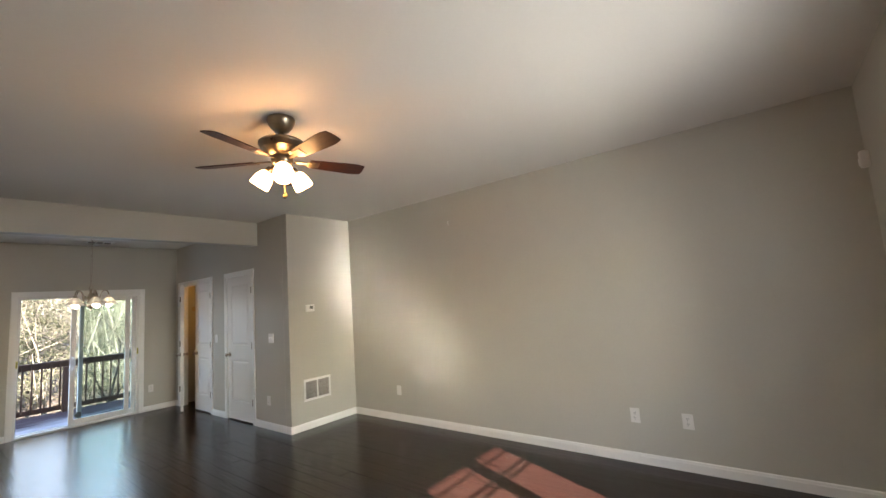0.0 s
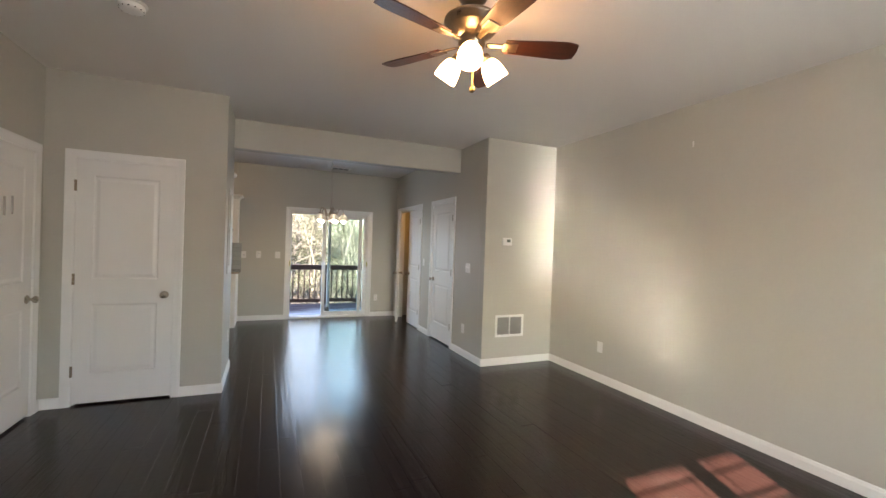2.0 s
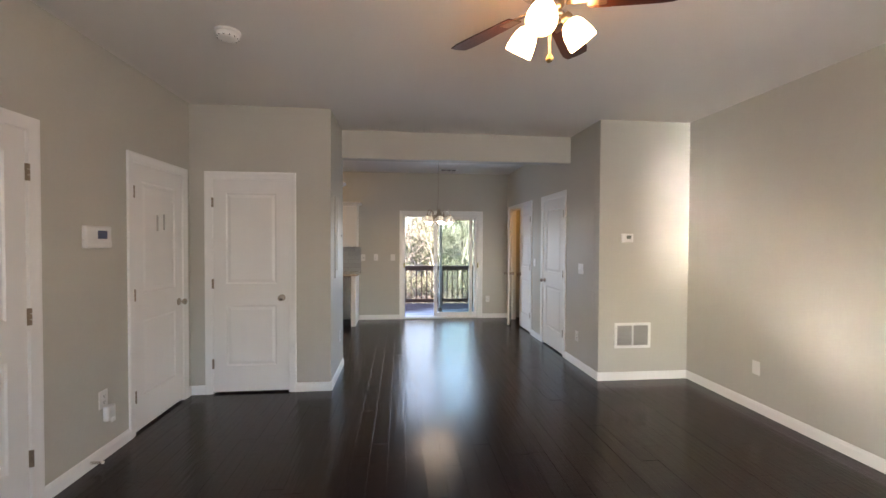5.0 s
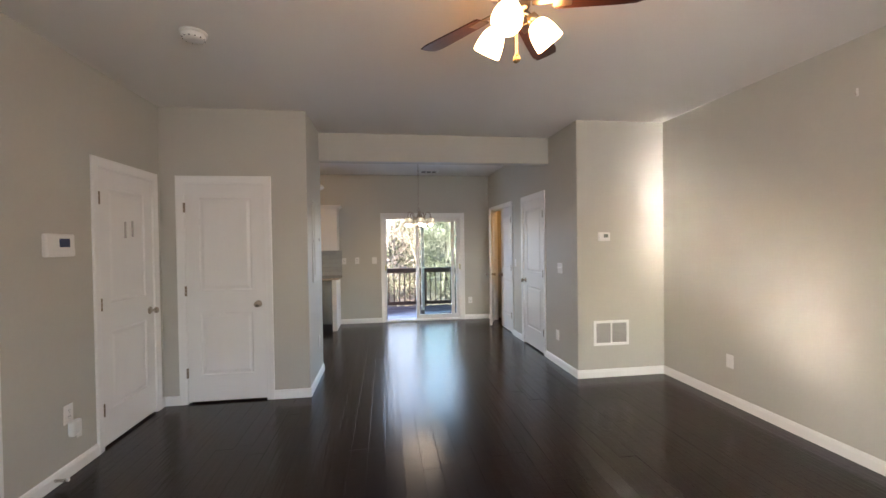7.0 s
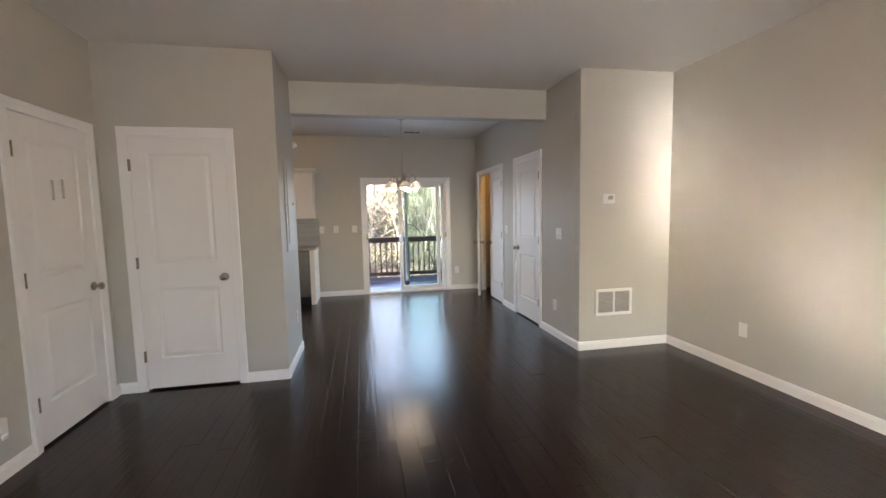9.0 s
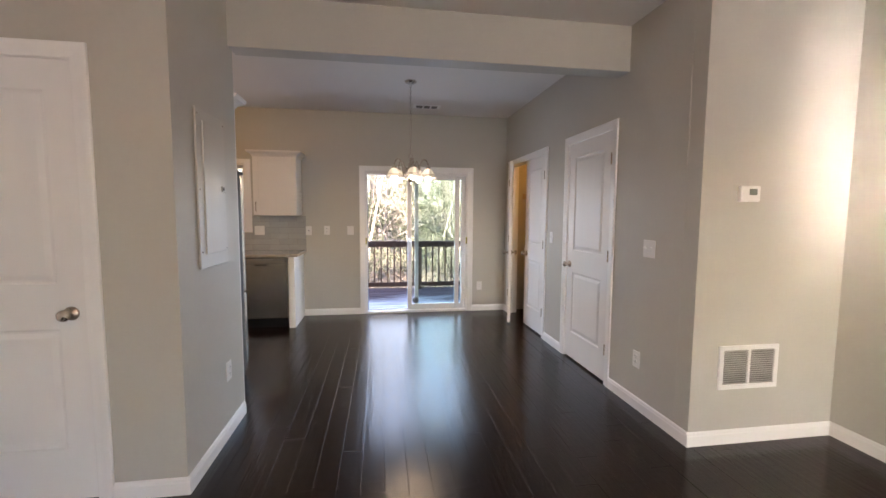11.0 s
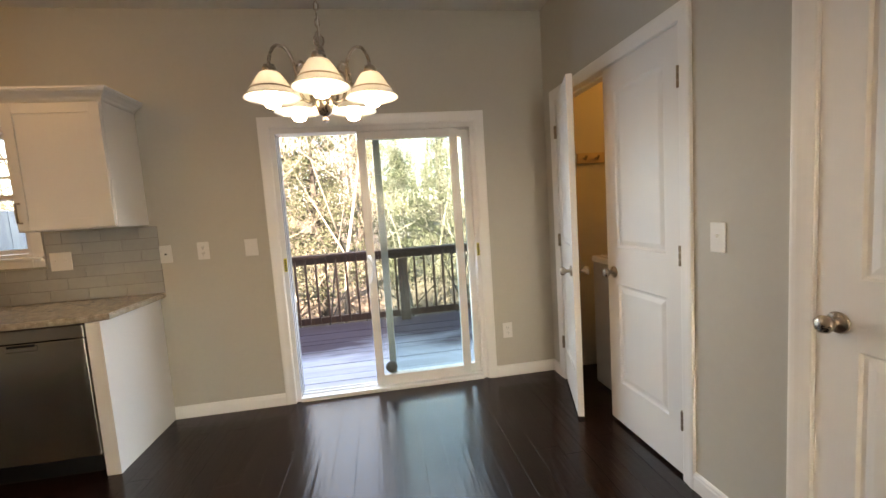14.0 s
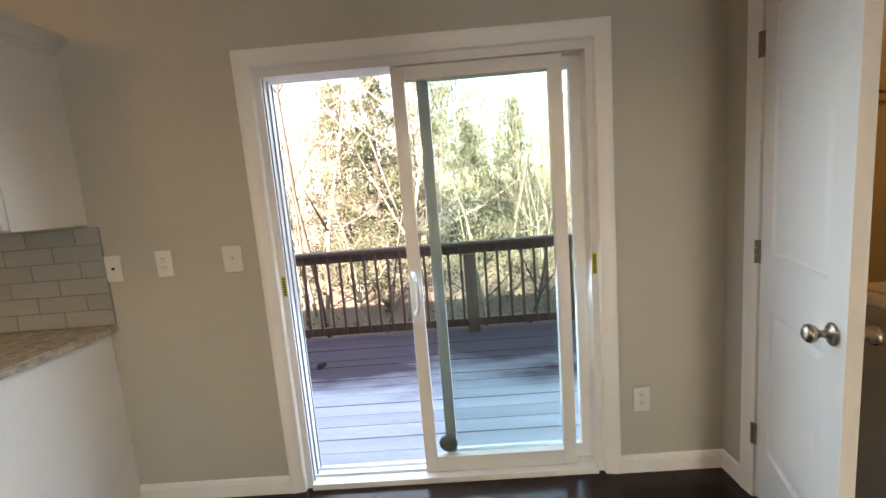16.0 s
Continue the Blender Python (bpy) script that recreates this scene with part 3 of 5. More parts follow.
# kitchen window ------------------------------------------------------------
kw = thing("window_1", pose(KWIN[0], Y_N, KWIN[2]), "white double-hung kitchen window above the sink", "window", kind="structure")
KW, KH = KWIN[1] - KWIN[0], KWIN[3] - KWIN[2]
part("window_casing", boxes((-0.07, -0.002, -0.014, 0, -0.07, KH + 0.06), (KW + 0.002, KW + 0.07, -0.014, 0, -0.07, KH + 0.06), (-0.002, KW + 0.002, -0.014, 0, KH + 0.002, KH + 0.06), (-0.002, KW + 0.002, -0.014, 0, -0.07, -0.002), bevel=0.003), WHITE, kw)
part("window_frame", boxes((0, 0.025, 0, 0.135, 0, KH), (KW - 0.025, KW, 0, 0.135, 0, KH), (0.025, KW - 0.025, 0, 0.135, KH - 0.02, KH), (0.025, KW - 0.025, 0, 0.135, 0, 0.02)), VINYL, kw)
lower = sash(kw, "lower_sash", 0.027, KW - 0.027, 0.05, 0.078, 0.022, 0.405, 0.03)
upper = sash(kw, "upper_sash", 0.027, KW - 0.027, 0.085, 0.112, 0.37, KH - 0.022, 0.03)
part("muntins", boxes(*[(x - 0.007, x + 0.007, 0.092, 0.106, 0.4, KH - 0.05) for x in (0.24, KW - 0.24)], *[(0.055, KW - 0.055, 0.0925, 0.1055, z - 0.007, z + 0.007) for z in (0.52, 0.64)]), VINYL, upper)
part("window_sill", boxes((-0.07, KW + 0.07, -0.03, 0.0, -0.02, -0.002), bevel=0.003), WHITE, kw)


# front windows -------------------------------------------------------------
def front_window(name, span):
    w = span[1] - span[0]
    win = thing(name, pose(span[0], Y_S, 0.55), "white double-hung window in the front wall", "window", kind="structure")
    h = 1.47
    part("window_frame", boxes((0, 0.02, -0.11, 0, 0, h), (w - 0.02, w, -0.11, 0, 0, h), (0.02, w - 0.02, -0.11, 0, h - 0.02, h), (0.02, w - 0.02, -0.11, 0, 0, 0.02)), VINYL, win)
    sash(win, "lower_sash", 0.02, w - 0.02, -0.055, -0.03, 0.02, 0.89, 0.012, bottom=0.04)
    up = sash(win, "upper_sash", 0.02, w - 0.02, -0.09, -0.065, 0.85, h - 0.02, 0.012)
    part("muntins", boxes((0.02, w - 0.02, -0.084, -0.071, 1.03, 1.042), (w - 0.11 if w > 0.5 else 0.1, w - 0.1 if w > 0.5 else 0.11, -0.0835, -0.0715, 0.86, h - 0.03)), VINYL, up)
    part("window_casing", boxes((-0.034, -0.002, 0, 0.014, -0.05, h + 0.05), (w + 0.002, w + 0.034, 0, 0.014, -0.05, h + 0.05), (-0.002, w + 0.002, 0, 0.014, h + 0.002, h + 0.05), (-0.002, w + 0.002, 0, 0.014, -0.05, -0.002)), WHITE, win)


front_window("window_2", FWIN_L)
front_window("window_3", FWIN_R)
solid("porch_roof", boxes((-1.5, 5.0, -2.55, Y_S - 0.13, 2.83, 2.95)), SIDING, "plain porch roof outside the front windows", "porch roof", "structure")


# wall plates and small fixtures -------------------------------------------
def plate(name, m, w, h, kind, label, group=""):
    """Cover plate on y=0 facing -y, centred; kind: outlet, switch, double, blank or jack."""
    p = thing(name, m, label, name.replace("_", " "), group)
    part("cover_plate", boxes((-w / 2, w / 2, -0.007, 0, -h / 2, h / 2), bevel=0.003), PLASTIC, p)
    if kind == "outlet":
        for s in (-1, 1):
            part("receptacle", lathe([(0, 0), (0.0165, 0), (0.0165, 0.0025), (0.0155, 0.003), (0, 0.003)], 18, pose(0, -0.0068, s * 0.02, 90)), PLASTIC, p)
            part("slots", boxes((-0.008, -0.005, -0.0104, -0.0095, s * 0.02, s * 0.02 + 0.009), (0.005, 0.008, -0.0104, -0.0095, s * 0.02, s * 0.02 + 0.009), (-0.002, 0.002, -0.0104, -0.0095, s * 0.02 - 0.01, s * 0.02 - 0.006)), SLOT, p)
    elif kind in ("switch", "double"):
        for x in ((0,) if kind == "switch" else (-w / 4, w / 4)):
            part("toggle", boxes((x - 0.005, x + 0.005, -0.02, -0.006, 0.0, 0.012), (x - 0.006, x + 0.006, -0.0085, -0.0065, -0.013, 0.013), bevel=0.001), PLASTIC, p)
    elif kind == "jack":
        part("jack", lathe([(0, 0), (0.006, 0), (0.006, 0.006), (0, 0.006)], 12, pose(0, -0.0068, 0, 90)), SLOT, p)
    return p


PE = lambda y, z: pose(X_E, y, z, 0, 0, -90)
PHALL = lambda y, z: SKEW @ pose(X_H, y, z, 0, 0, -90)
PNORTH = lambda x, z: pose(x, Y_N, z)
PWEST = lambda y, z: pose(X_W, y, z, 0, 0, 90)
plate("wall_outlet", PE(4.158, 0.377), 0.075, 0.118, "blank", "white blank cover plate low on the wall")
plate("wall_outlet", PE(1.325, 0.39), 0.075, 0.12, "outlet", "white duplex outlet low on the wall")
plate("wall_outlet", PE(0.93, 0.385), 0.08, 0.12, "outlet", "white duplex outlet low on the wall")
plate("light_switch", PHALL(5.445, 1.148), 0.118, 0.118, "double", "white double light switch plate")
plate("wall_outlet", PHALL(5.53, 0.354), 0.075, 0.118, "outlet", "white duplex outlet low beside the hall door")
plate("light_switch", PHALL(7.02, 1.14), 0.072, 0.118, "switch", "white light switch between two doors")
plate("wall_outlet", PNORTH(0.395, 1.15), 0.075, 0.118, "jack", "white wall plate with a cable jack")
plate("wall_outlet", PNORTH(0.63, 1.155), 0.075, 0.118, "outlet", "white outlet plate beside the counter")
plate("light_switch", PNORTH(0.94, 1.153), 0.085, 0.118, "switch", "white light switch beside the patio door")
plate("wall_outlet", PNORTH(2.738, 0.362), 0.075, 0.118, "outlet", "white duplex outlet low beside the patio door")
plate("wall_outlet", pose(X_P, 5.565, 0.4, 0, 0, 90), 0.075, 0.118, "outlet", "white duplex outlet low on the wall")
plate("wall_outlet", pose(-0.225, Y_N - 0.009, 1.155), 0.125, 0.118, "double", "white double plate on the tiled backsplash")
plate("wall_outlet", PWEST(3.855, 0.4), 0.078, 0.12, "outlet", "white outlet plate with a plug in it")

plug = thing("plug_in_device", PWEST(3.876, 0.302), "small white plug-in device in the outlet", "plug")
part("body", boxes((-0.04, 0.04, -0.045, -0.0075, -0.05, 0.05), bevel=0.012), PLASTIC, plug)
part("nightlight_cap", boxes((-0.02, 0.02, -0.055, -0.044, -0.06, -0.035), bevel=0.005), PLASTIC, plug)

key = thing("alarm_keypad", PWEST(3.8, 1.476), "white alarm keypad with a small dark blue screen", "keypad")
part("body", boxes((-0.115, 0.115, -0.03, 0, -0.072, 0.072), bevel=0.01), PLASTIC, key)
part("screen", boxes((-0.016, 0.068, -0.0325, -0.0295, -0.012, 0.042), bevel=0.001), SCREEN, key, "dark blue display")
part("lower_flap", boxes((-0.109, 0.109, -0.034, -0.0295, -0.066, -0.026), bevel=0.003), PLASTIC, key)

th = thing("thermostat", pose(3.445, Y_K, 1.5), "small white wall thermostat with grey display", "thermostat")
part("body", boxes((-0.065, 0.065, -0.026, 0, -0.046, 0.046), bevel=0.008), PLASTIC, th)
part("screen", boxes((-0.01, 0.04, -0.0285, -0.0255, -0.008, 0.028), bevel=0.001), material("grey_display", (0.2, 0.22, 0.19), None, 0.2), th, "grey-green display")
part("button", boxes((-0.045, -0.03, -0.0285, -0.0255, 0.0, 0.015), (-0.045, -0.03, -0.0285, -0.0255, -0.022, -0.007), bevel=0.001), PLASTIC, th)

vent = thing("return_air_vent", pose(3.525, Y_K, 0.472), "white louvred return air grille low on the wall", "air vent")
part("frame", boxes((-0.2, 0.2, -0.012, 0, -0.133, -0.105), (-0.2, 0.2, -0.012, 0, 0.105, 0.133), (-0.2, -0.172, -0.012, 0, -0.105, 0.105), (0.172, 0.2, -0.012, 0, -0.105, 0.105), (-0.009, 0.009, -0.012, 0, -0.105, 0.105), bevel=0.002), WHITE, vent)
part("backing", boxes((-0.172, 0.172, -0.002, -0.0005, -0.105, 0.105)), material("grey_backing_mesh", (0.26, 0.25, 0.23), (0.19, 0.18, 0.165), 0.9, fine=300), vent)
slat = mesh_of("slat", boxes((-0.081, 0.081, -0.001, 0.001, -0.006, 0.006)), material("pale_grey_louvre", (0.5, 0.48, 0.45), (0.43, 0.415, 0.385), 0.5))
for sx in (-0.0905, 0.0905):
    for k in range(16):
        shared("slat", slat, vent, pose(sx, -0.007, -0.0975 + k * 0.013, 35))

pan = thing("breaker_panel", pose(X_P, 5.41, 1.495, 0, 0, 90), "painted electrical breaker panel cover in the wall", "breaker panel")
PANEL_PAINT = material("panel_paint", (0.53, 0.515, 0.458), (0.505, 0.49, 0.435), 0.4, bump=0.05)
part("cover", boxes((-0.19, 0.19, -0.012, 0, -0.42, 0.42), bevel=0.004), PANEL_PAINT, pan)
pd = part("panel_door", boxes((-0.125, 0.15, -0.02, -0.0118, -0.345, 0.36), bevel=0.003), PANEL_PAINT, pan)
part("latch", boxes((0.1, 0.14, -0.026, -0.0195, -0.0, 0.035), bevel=0.003), PANEL_PAINT, pd, "small latch")
part("latch_recess", boxes((0.112, 0.13, -0.0275, -0.0255, 0.008, 0.028)), SLOT, pd)
for x, z in ((-0.17, 0.39), (0.17, 0.39), (-0.17, 0.0), (0.17, 0.0), (-0.17, -0.33), (0.17, -0.33)):
    part("screw", lathe([(0, 0), (0.006, 0), (0.006, 0.002), (0, 0.003)], 10, pose(x, -0.0118, z, 90)), STEEL, pan)

smoke = thing("smoke_detector", pose(0.033, 3.58, H), "round white smoke detector on the ceiling", "smoke detector")
part("base", lathe([(0, 0), (0.074, 0), (0.075, -0.012), (0.07, -0.016), (0, -0.016)], 28), PLASTIC, smoke, shade=True)
part("dome", lathe([(0.064, -0.0155), (0.064, -0.032), (0.056, -0.043), (0.03, -0.048), (0, -0.048)], 28), PLASTIC, smoke, shade=True)
tagged(part("sensor_slots", boxes(*[(0.056 * math.cos(a) - 0.004, 0.056 * math.cos(a) + 0.004, 0.056 * math.sin(a) - 0.004, 0.056 * math.sin(a) + 0.004, -0.042, -0.036) for a in (k * math.pi / 6 for k in range(12))]), SLOT, smoke), kind="stuff")

sensor = thing("alarm_sensor", pose(4.06, Y_S, 2.2, 0, 0, 180), "small white alarm sensor in the wall corner", "sensor")
part("body", boxes((-0.03, 0.03, -0.045, -0.0, -0.055, 0.055), bevel=0.01), PLASTIC, sensor)
part("lens", boxes((-0.022, 0.022, -0.05, -0.044, -0.04, 0.01), bevel=0.004), WHITE, sensor)

nail = thing("picture_hook", pose(X_E, 3.176, 2.39, 0, 0, -90), "small white picture hook on the wall", "hook")
part("plate", boxes((-0.006, 0.006, -0.004, 0, -0.03, 0.02), bevel=0.001), PLASTIC, nail)
part("prong", tube([(0, -0.003, -0.02), (0, -0.014, -0.024), (0, -0.016, -0.01)], 0.002, 6), NICKEL, nail)

stop = thing("door_stop", pose(X_W + 0.014, 3.72, 0.045, 0, 0, 90), "spring door stop on the baseboard", "door stop")
part("spring", tube([(0.008 * math.cos(k * 0.9), -0.0015 * k, 0.008 * math.sin(k * 0.9)) for k in range(46)], 0.0016, 5), NICKEL, stop)
part("cap", lathe([(0, 0), (0.009, 0), (0.009, 0.012), (0, 0.015)], 12, pose(0, -0.067, 0, 90)), PLASTIC, stop)


def ceiling_register(m, label):
    """Stamped frame with three louvred bays over a black sheet, painted for the duct's shade."""
    r = thing("ceiling_vent", m, label, "air vent", "ceiling vents")
    part("frame", boxes((-0.17, 0.17, -0.085, -0.05, -0.008, 0), (-0.17, 0.17, 0.05, 0.085, -0.008, 0), (-0.17, -0.135, -0.05, 0.05, -0.008, 0), (0.135, 0.17, -0.05, 0.05, -0.008, 0), bevel=0.002), WHITE, r)
    part("backing", boxes((-0.135, 0.135, -0.05, 0.05, -0.002, -0.0005)), SLOT, r)
    me = mesh_of("slat", boxes((-0.035, 0.035, -0.011, 0.011, -0.001, 0.001)), material("grey_register_louvre", (0.24, 0.23, 0.22), None, 0.5))
    for x in (-0.092, 0.0, 0.092):
        for k in range(5):
            shared("slat", me, r, pose(x, -0.04 + k * 0.02, -0.009, 42))
    for x in (-0.046, 0.046):
        part("divider", boxes((x - 0.009, x + 0.009, -0.05, 0.05, -0.012, -0.002)), WHITE, r)


ceiling_register(pose(1.93, 8.18, H), "white louvred ceiling register near the patio door")
ceiling_register(pose(-0.88, 8.14, H), "white louvred ceiling register above the sink")

# ceiling fan ---------------------------------------------------------------
fan = thing("ceiling_fan", pose(1.69, 2.612, H), "brushed nickel ceiling fan with dark blades and lit glass shades", "ceiling fan")
part("canopy", lathe([(0, 0), (0.086, 0), (0.09, -0.016), (0.086, -0.028), (0.072, -0.055), (0.046, -0.085), (0.02, -0.094), (0, -0.094)], 28), FANMETAL, fan, shade=True)
part("downrod", lathe([(0, -0.09), (0.014, -0.09), (0.014, -0.122), (0.03, -0.128), (0.03, -0.145), (0, -0.145)], 18), FANMETAL, fan, shade=True)
part("motor_housing", lathe([(0, -0.14), (0.07, -0.142), (0.125, -0.152), (0.141, -0.164), (0.142, -0.178), (0.133, -0.183), (0.13, -0.206), (0.124, -0.21), (0.112, -0.226), (0.085, -0.24), (0.07, -0.254), (0, -0.254)], 32), FANMETAL, fan, shade=True)
part("switch_housing", lathe([(0, -0.252), (0.06, -0.252), (0.068, -0.264), (0.068, -0.29), (0.054, -0.312), (0.022, -0.326), (0, -0.326)], 24), FANMETAL, fan, shade=True)


def blade_bm():
    out = []
    for k in range(9):
        a = k / 8
        x = 0.17 + a * 0.37
        w = 0.045 + 0.017 * min(1, a * 1.4)
        if k == 8:
            w -= 0.012
        out.append((x, w))
    bm = bmesh.new()
    top = [bm.verts.new((x, w, 0.003)) for x, w in out] + [bm.verts.new((0.546, 0.0, 0.003))] + [bm.verts.new((x, -w, 0.003)) for x, w in reversed(out)]
    bot = [bm.verts.new((v.co.x, v.co.y, -0.003)) for v in top]
    bm.faces.new(top[::-1])
    bm.faces.new(bot)
    n = len(top)
    for i in range(n):
        bm.faces.new([top[i], top[(i + 1) % n], bot[(i + 1) % n], bot[i]])
    bmesh.ops.recalc_face_normals(bm, faces=bm.faces[:])
    return bm


blade_me = mesh_of("blade", blade_bm(), BLADE)
iron = boxes((0.075, 0.165, -0.014, 0.014, -0.004, 0.004), (0.16, 0.235, -0.03, 0.03, -0.008, -0.0035), bevel=0.003)
iron_me = mesh_of("blade_iron", iron, FANMETAL)
for k in range(5):
    m = pose(0, 0, -0.281, 0, 0, 53.5 + 72 * k) @ pose(0, 0, 0, -13)
    b = shared("blade", blade_me, fan, m)
    tagged(b, "dark walnut fan blade")
    shared("blade_iron", iron_me, b, Matrix())
for k in range(3):
    m = pose(0, 0, -0.312, 0, 0, -118 + 120 * k)
    part("lamp_arm", tube([(0.03, 0, 0.0), (0.06, 0, -0.002), (0.08, 0, -0.02)], 0.012, 10), FANMETAL, fan, m=m, shade=True)
    sh = m @ pose(0.078, 0, -0.012, 0, -38)
    part("lamp_holder", lathe([(0, 0.01), (0.02, 0.008), (0.026, -0.012), (0.024, -0.03), (0, -0.03)], 18), FANMETAL, fan, m=sh, shade=True)
    part("shade", lathe([(0.022, -0.026), (0.036, -0.034), (0.047, -0.052), (0.055, -0.08), (0.06, -0.112), (0.0605, -0.135), (0.057, -0.136), (0.055, -0.128), (0.0, -0.122)], 24), LIT, fan, "lit frosted glass shade", m=sh, shade=True)
for x, y, z in ((0.0, -0.02, -0.51), (0.008, -0.016, -0.505)):
    part("pull_chain", tube([(x, y, -0.318), (x, y, z)], 0.0015, 5), BRASS, fan)
    part("chain_knob", lathe([(0, 0.012), (0.006, 0.008), (0.012, -0.006), (0.013, -0.014), (0.006, -0.022), (0, -0.022)], 14, Matrix.Translation((x, y, z))), BRASS, fan, "brass pull knob", True)

# chandelier ----------------------------------------------------------------
ch = thing("chandelier", pose(1.66, 7.24, H), "brushed nickel chandelier with five lit ribbed glass shades", "chandelier")
part("canopy", lathe([(0, 0), (0.06, 0), (0.062, -0.008), (0.045, -0.022), (0.014, -0.03), (0, -0.03)], 26), NICKEL, ch, shade=True)
links = bmesh.new()
for k in range(24):
    z0 = -0.03 - k * 0.0293
    pts = [(0.008 * math.cos(a), 0.0, z0 - 0.017 + 0.017 * math.sin(a)) for a in (j * math.pi / 5 for j in range(11))]
    if k % 2:
        pts = [(0, p[0], p[2]) for p in pts]
    tube(pts, 0.003, 5, links)
part("chain", links, NICKEL, ch)
part("cord", tube([(0.004, 0.003, -0.03), (-0.004, 0.002, -0.35), (0.003, -0.003, -0.74)], 0.002, 5), PLASTIC, ch)
part("loop", tube([(0.018 * math.cos(a), 0, -0.755 + 0.022 * math.sin(a)) for a in (j * math.pi / 8 for j in range(17))], 0.0035, 6), NICKEL, ch, shade=True)
part("body", lathe(shifted([(0, -0.75), (0.012, -0.755), (0.018, -0.775), (0.012, -0.79), (0.02, -0.81), (0.032, -0.84), (0.034, -0.87), (0.026, -0.885), (0.032, -0.905), (0.038, -0.915), (0.038, -0.95), (0.036, -0.972), (0.027, -0.998), (0.018, -1.006), (0.009, -1.01), (0.008, -1.016), (0.012, -1.022), (0.009, -1.03), (0, -1.033)], -0.02), 26), NICKEL, ch, shade=True)
for k in range(5):
    m = pose(0, 0, -0.02, 0, 0, -86 + 72 * k)
    arm = rounded([(0.03, 0, -0.945), (0.055, 0, -0.962), (0.078, 0, -0.945), (0.09, 0, -0.89), (0.098, 0, -0.83), (0.114, 0, -0.79), (0.14, 0, -0.772), (0.164, 0, -0.782), (0.18, 0, -0.815), (0.184, 0, -0.85)])
    part("arm", tube(arm, 0.0065, 10), NICKEL, ch, m=m, shade=True)
    scroll = [(0.06 + 0.03 * (1 - j / 20) * math.cos(j * 0.55), 0, -0.875 + 0.03 * (1 - j / 20) * math.sin(j * 0.55)) for j in range(17)]
    part("scroll", tube(scroll, 0.0055, 6), NICKEL, ch, m=m, shade=True)
    sm = m @ Matrix.Translation((0.184, 0, -0.85))
    part("lamp_holder", lathe([(0, 0.006), (0.02, 0.004), (0.024, -0.006), (0.024, -0.03), (0, -0.03)], 18), NICKEL, ch, m=sm, shade=True)
    s = part("shade", lathe([(r * 0.94, z * 0.86) for r, z in ((0.026, -0.022), (0.038, -0.027), (0.051, -0.046), (0.064, -0.07), (0.075, -0.09), (0.083, -0.105), (0.09, -0.115), (0.102, -0.126), (0.1, -0.1275), (0.088, -0.1165), (0.081, -0.106), (0.073, -0.09), (0.062, -0.07), (0.049, -0.047), (0.035, -0.029))], 32), LIT2, ch, "lit ribbed glass bell shade", m=sm, shade=True)
    part("rim_band", lathe([(0.0706, -0.0763), (0.0732, -0.0773), (0.075, -0.081), (0.0728, -0.082)], 32), FANMETAL, s)
    part("bulb", lathe([(0.012, -0.03), (0.016, -0.07), (0.028, -0.095), (0.032, -0.115), (0.024, -0.138), (0, -0.147)], 18), BULB, ch, "glowing bulb", m=sm, shade=True)

# kitchen -------------------------------------------------------------------
kl = thing("kitchen_ceiling_light", pose(-0.94, 6.75, H), "round lit ceiling lamp over the kitchen", "ceiling lamp")
part("base", lathe([(0, 0), (0.17, 0), (0.17, -0.02), (0, -0.02)], 28), NICKEL, kl)
part("diffuser", lathe([(0.16, -0.02), (0.15, -0.05), (0.1, -0.08), (0, -0.095)], 28), LIT2, kl, shade=True)

FY = 7.995


def shaker_front(parent, name, x0, x1, z0, z1, y, mat=CABW, handle=None):
    """A framed door or drawer front whose face looks towards -y."""
    w = 0.055 if z1 - z0 > 0.25 else 0.04
    p = part(name, boxes((x0 + 0.001, x1 - 0.001, y + 0.009, y + 0.0195, z0 + 0.001, z1 - 0.001)), mat, parent)
    for sx in (x0, x1 - w):
        part("stile", boxes((sx, sx + w, y, y + 0.02, z0, z1), bevel=0.002), mat, p)
    for sz in (z0, z1 - w):
        part("rail", boxes((x0 + w, x1 - w, y + 0.0005, y + 0.02, sz, sz + w), bevel=0.002), mat, p)
    if handle:
        hx, hz, vertical = handle
        a = 0.055
        pts = [(hx, y, hz - a), (hx, y - 0.028, hz - a), (hx, y - 0.032, hz), (hx, y - 0.028, hz + a), (hx, y, hz + a)] if vertical else [(hx - a, y, hz), (hx - a, y - 0.028, hz), (hx, y - 0.032, hz), (hx + a, y - 0.028, hz), (hx + a, y, hz)]
        part("handle", tube(pts, 0.006, 8), NICKEL, p, "nickel bar handle", True)
    return p


def base_cabinet(x0, x1, label):
    c = thing("base_cabinet", Matrix(), label, "kitchen cabinet", "base cabinets")
    part("body", boxes((x0, x1, FY + 0.022, Y_N, 0.1, 0.855)), CABW, c)
    part("toe_kick", boxes((x0, x1, FY + 0.07, FY + 0.09, 0.0, 0.1)), CABW, c)
    shaker_front(c, "drawer_front", x0 + 0.006, x1 - 0.006, 0.70, 0.845, FY)
    shaker_front(c, "door", x0 + 0.006, x1 - 0.006, 0.115, 0.685, FY, handle=(x0 + 0.035, 0.62, True))
    return c


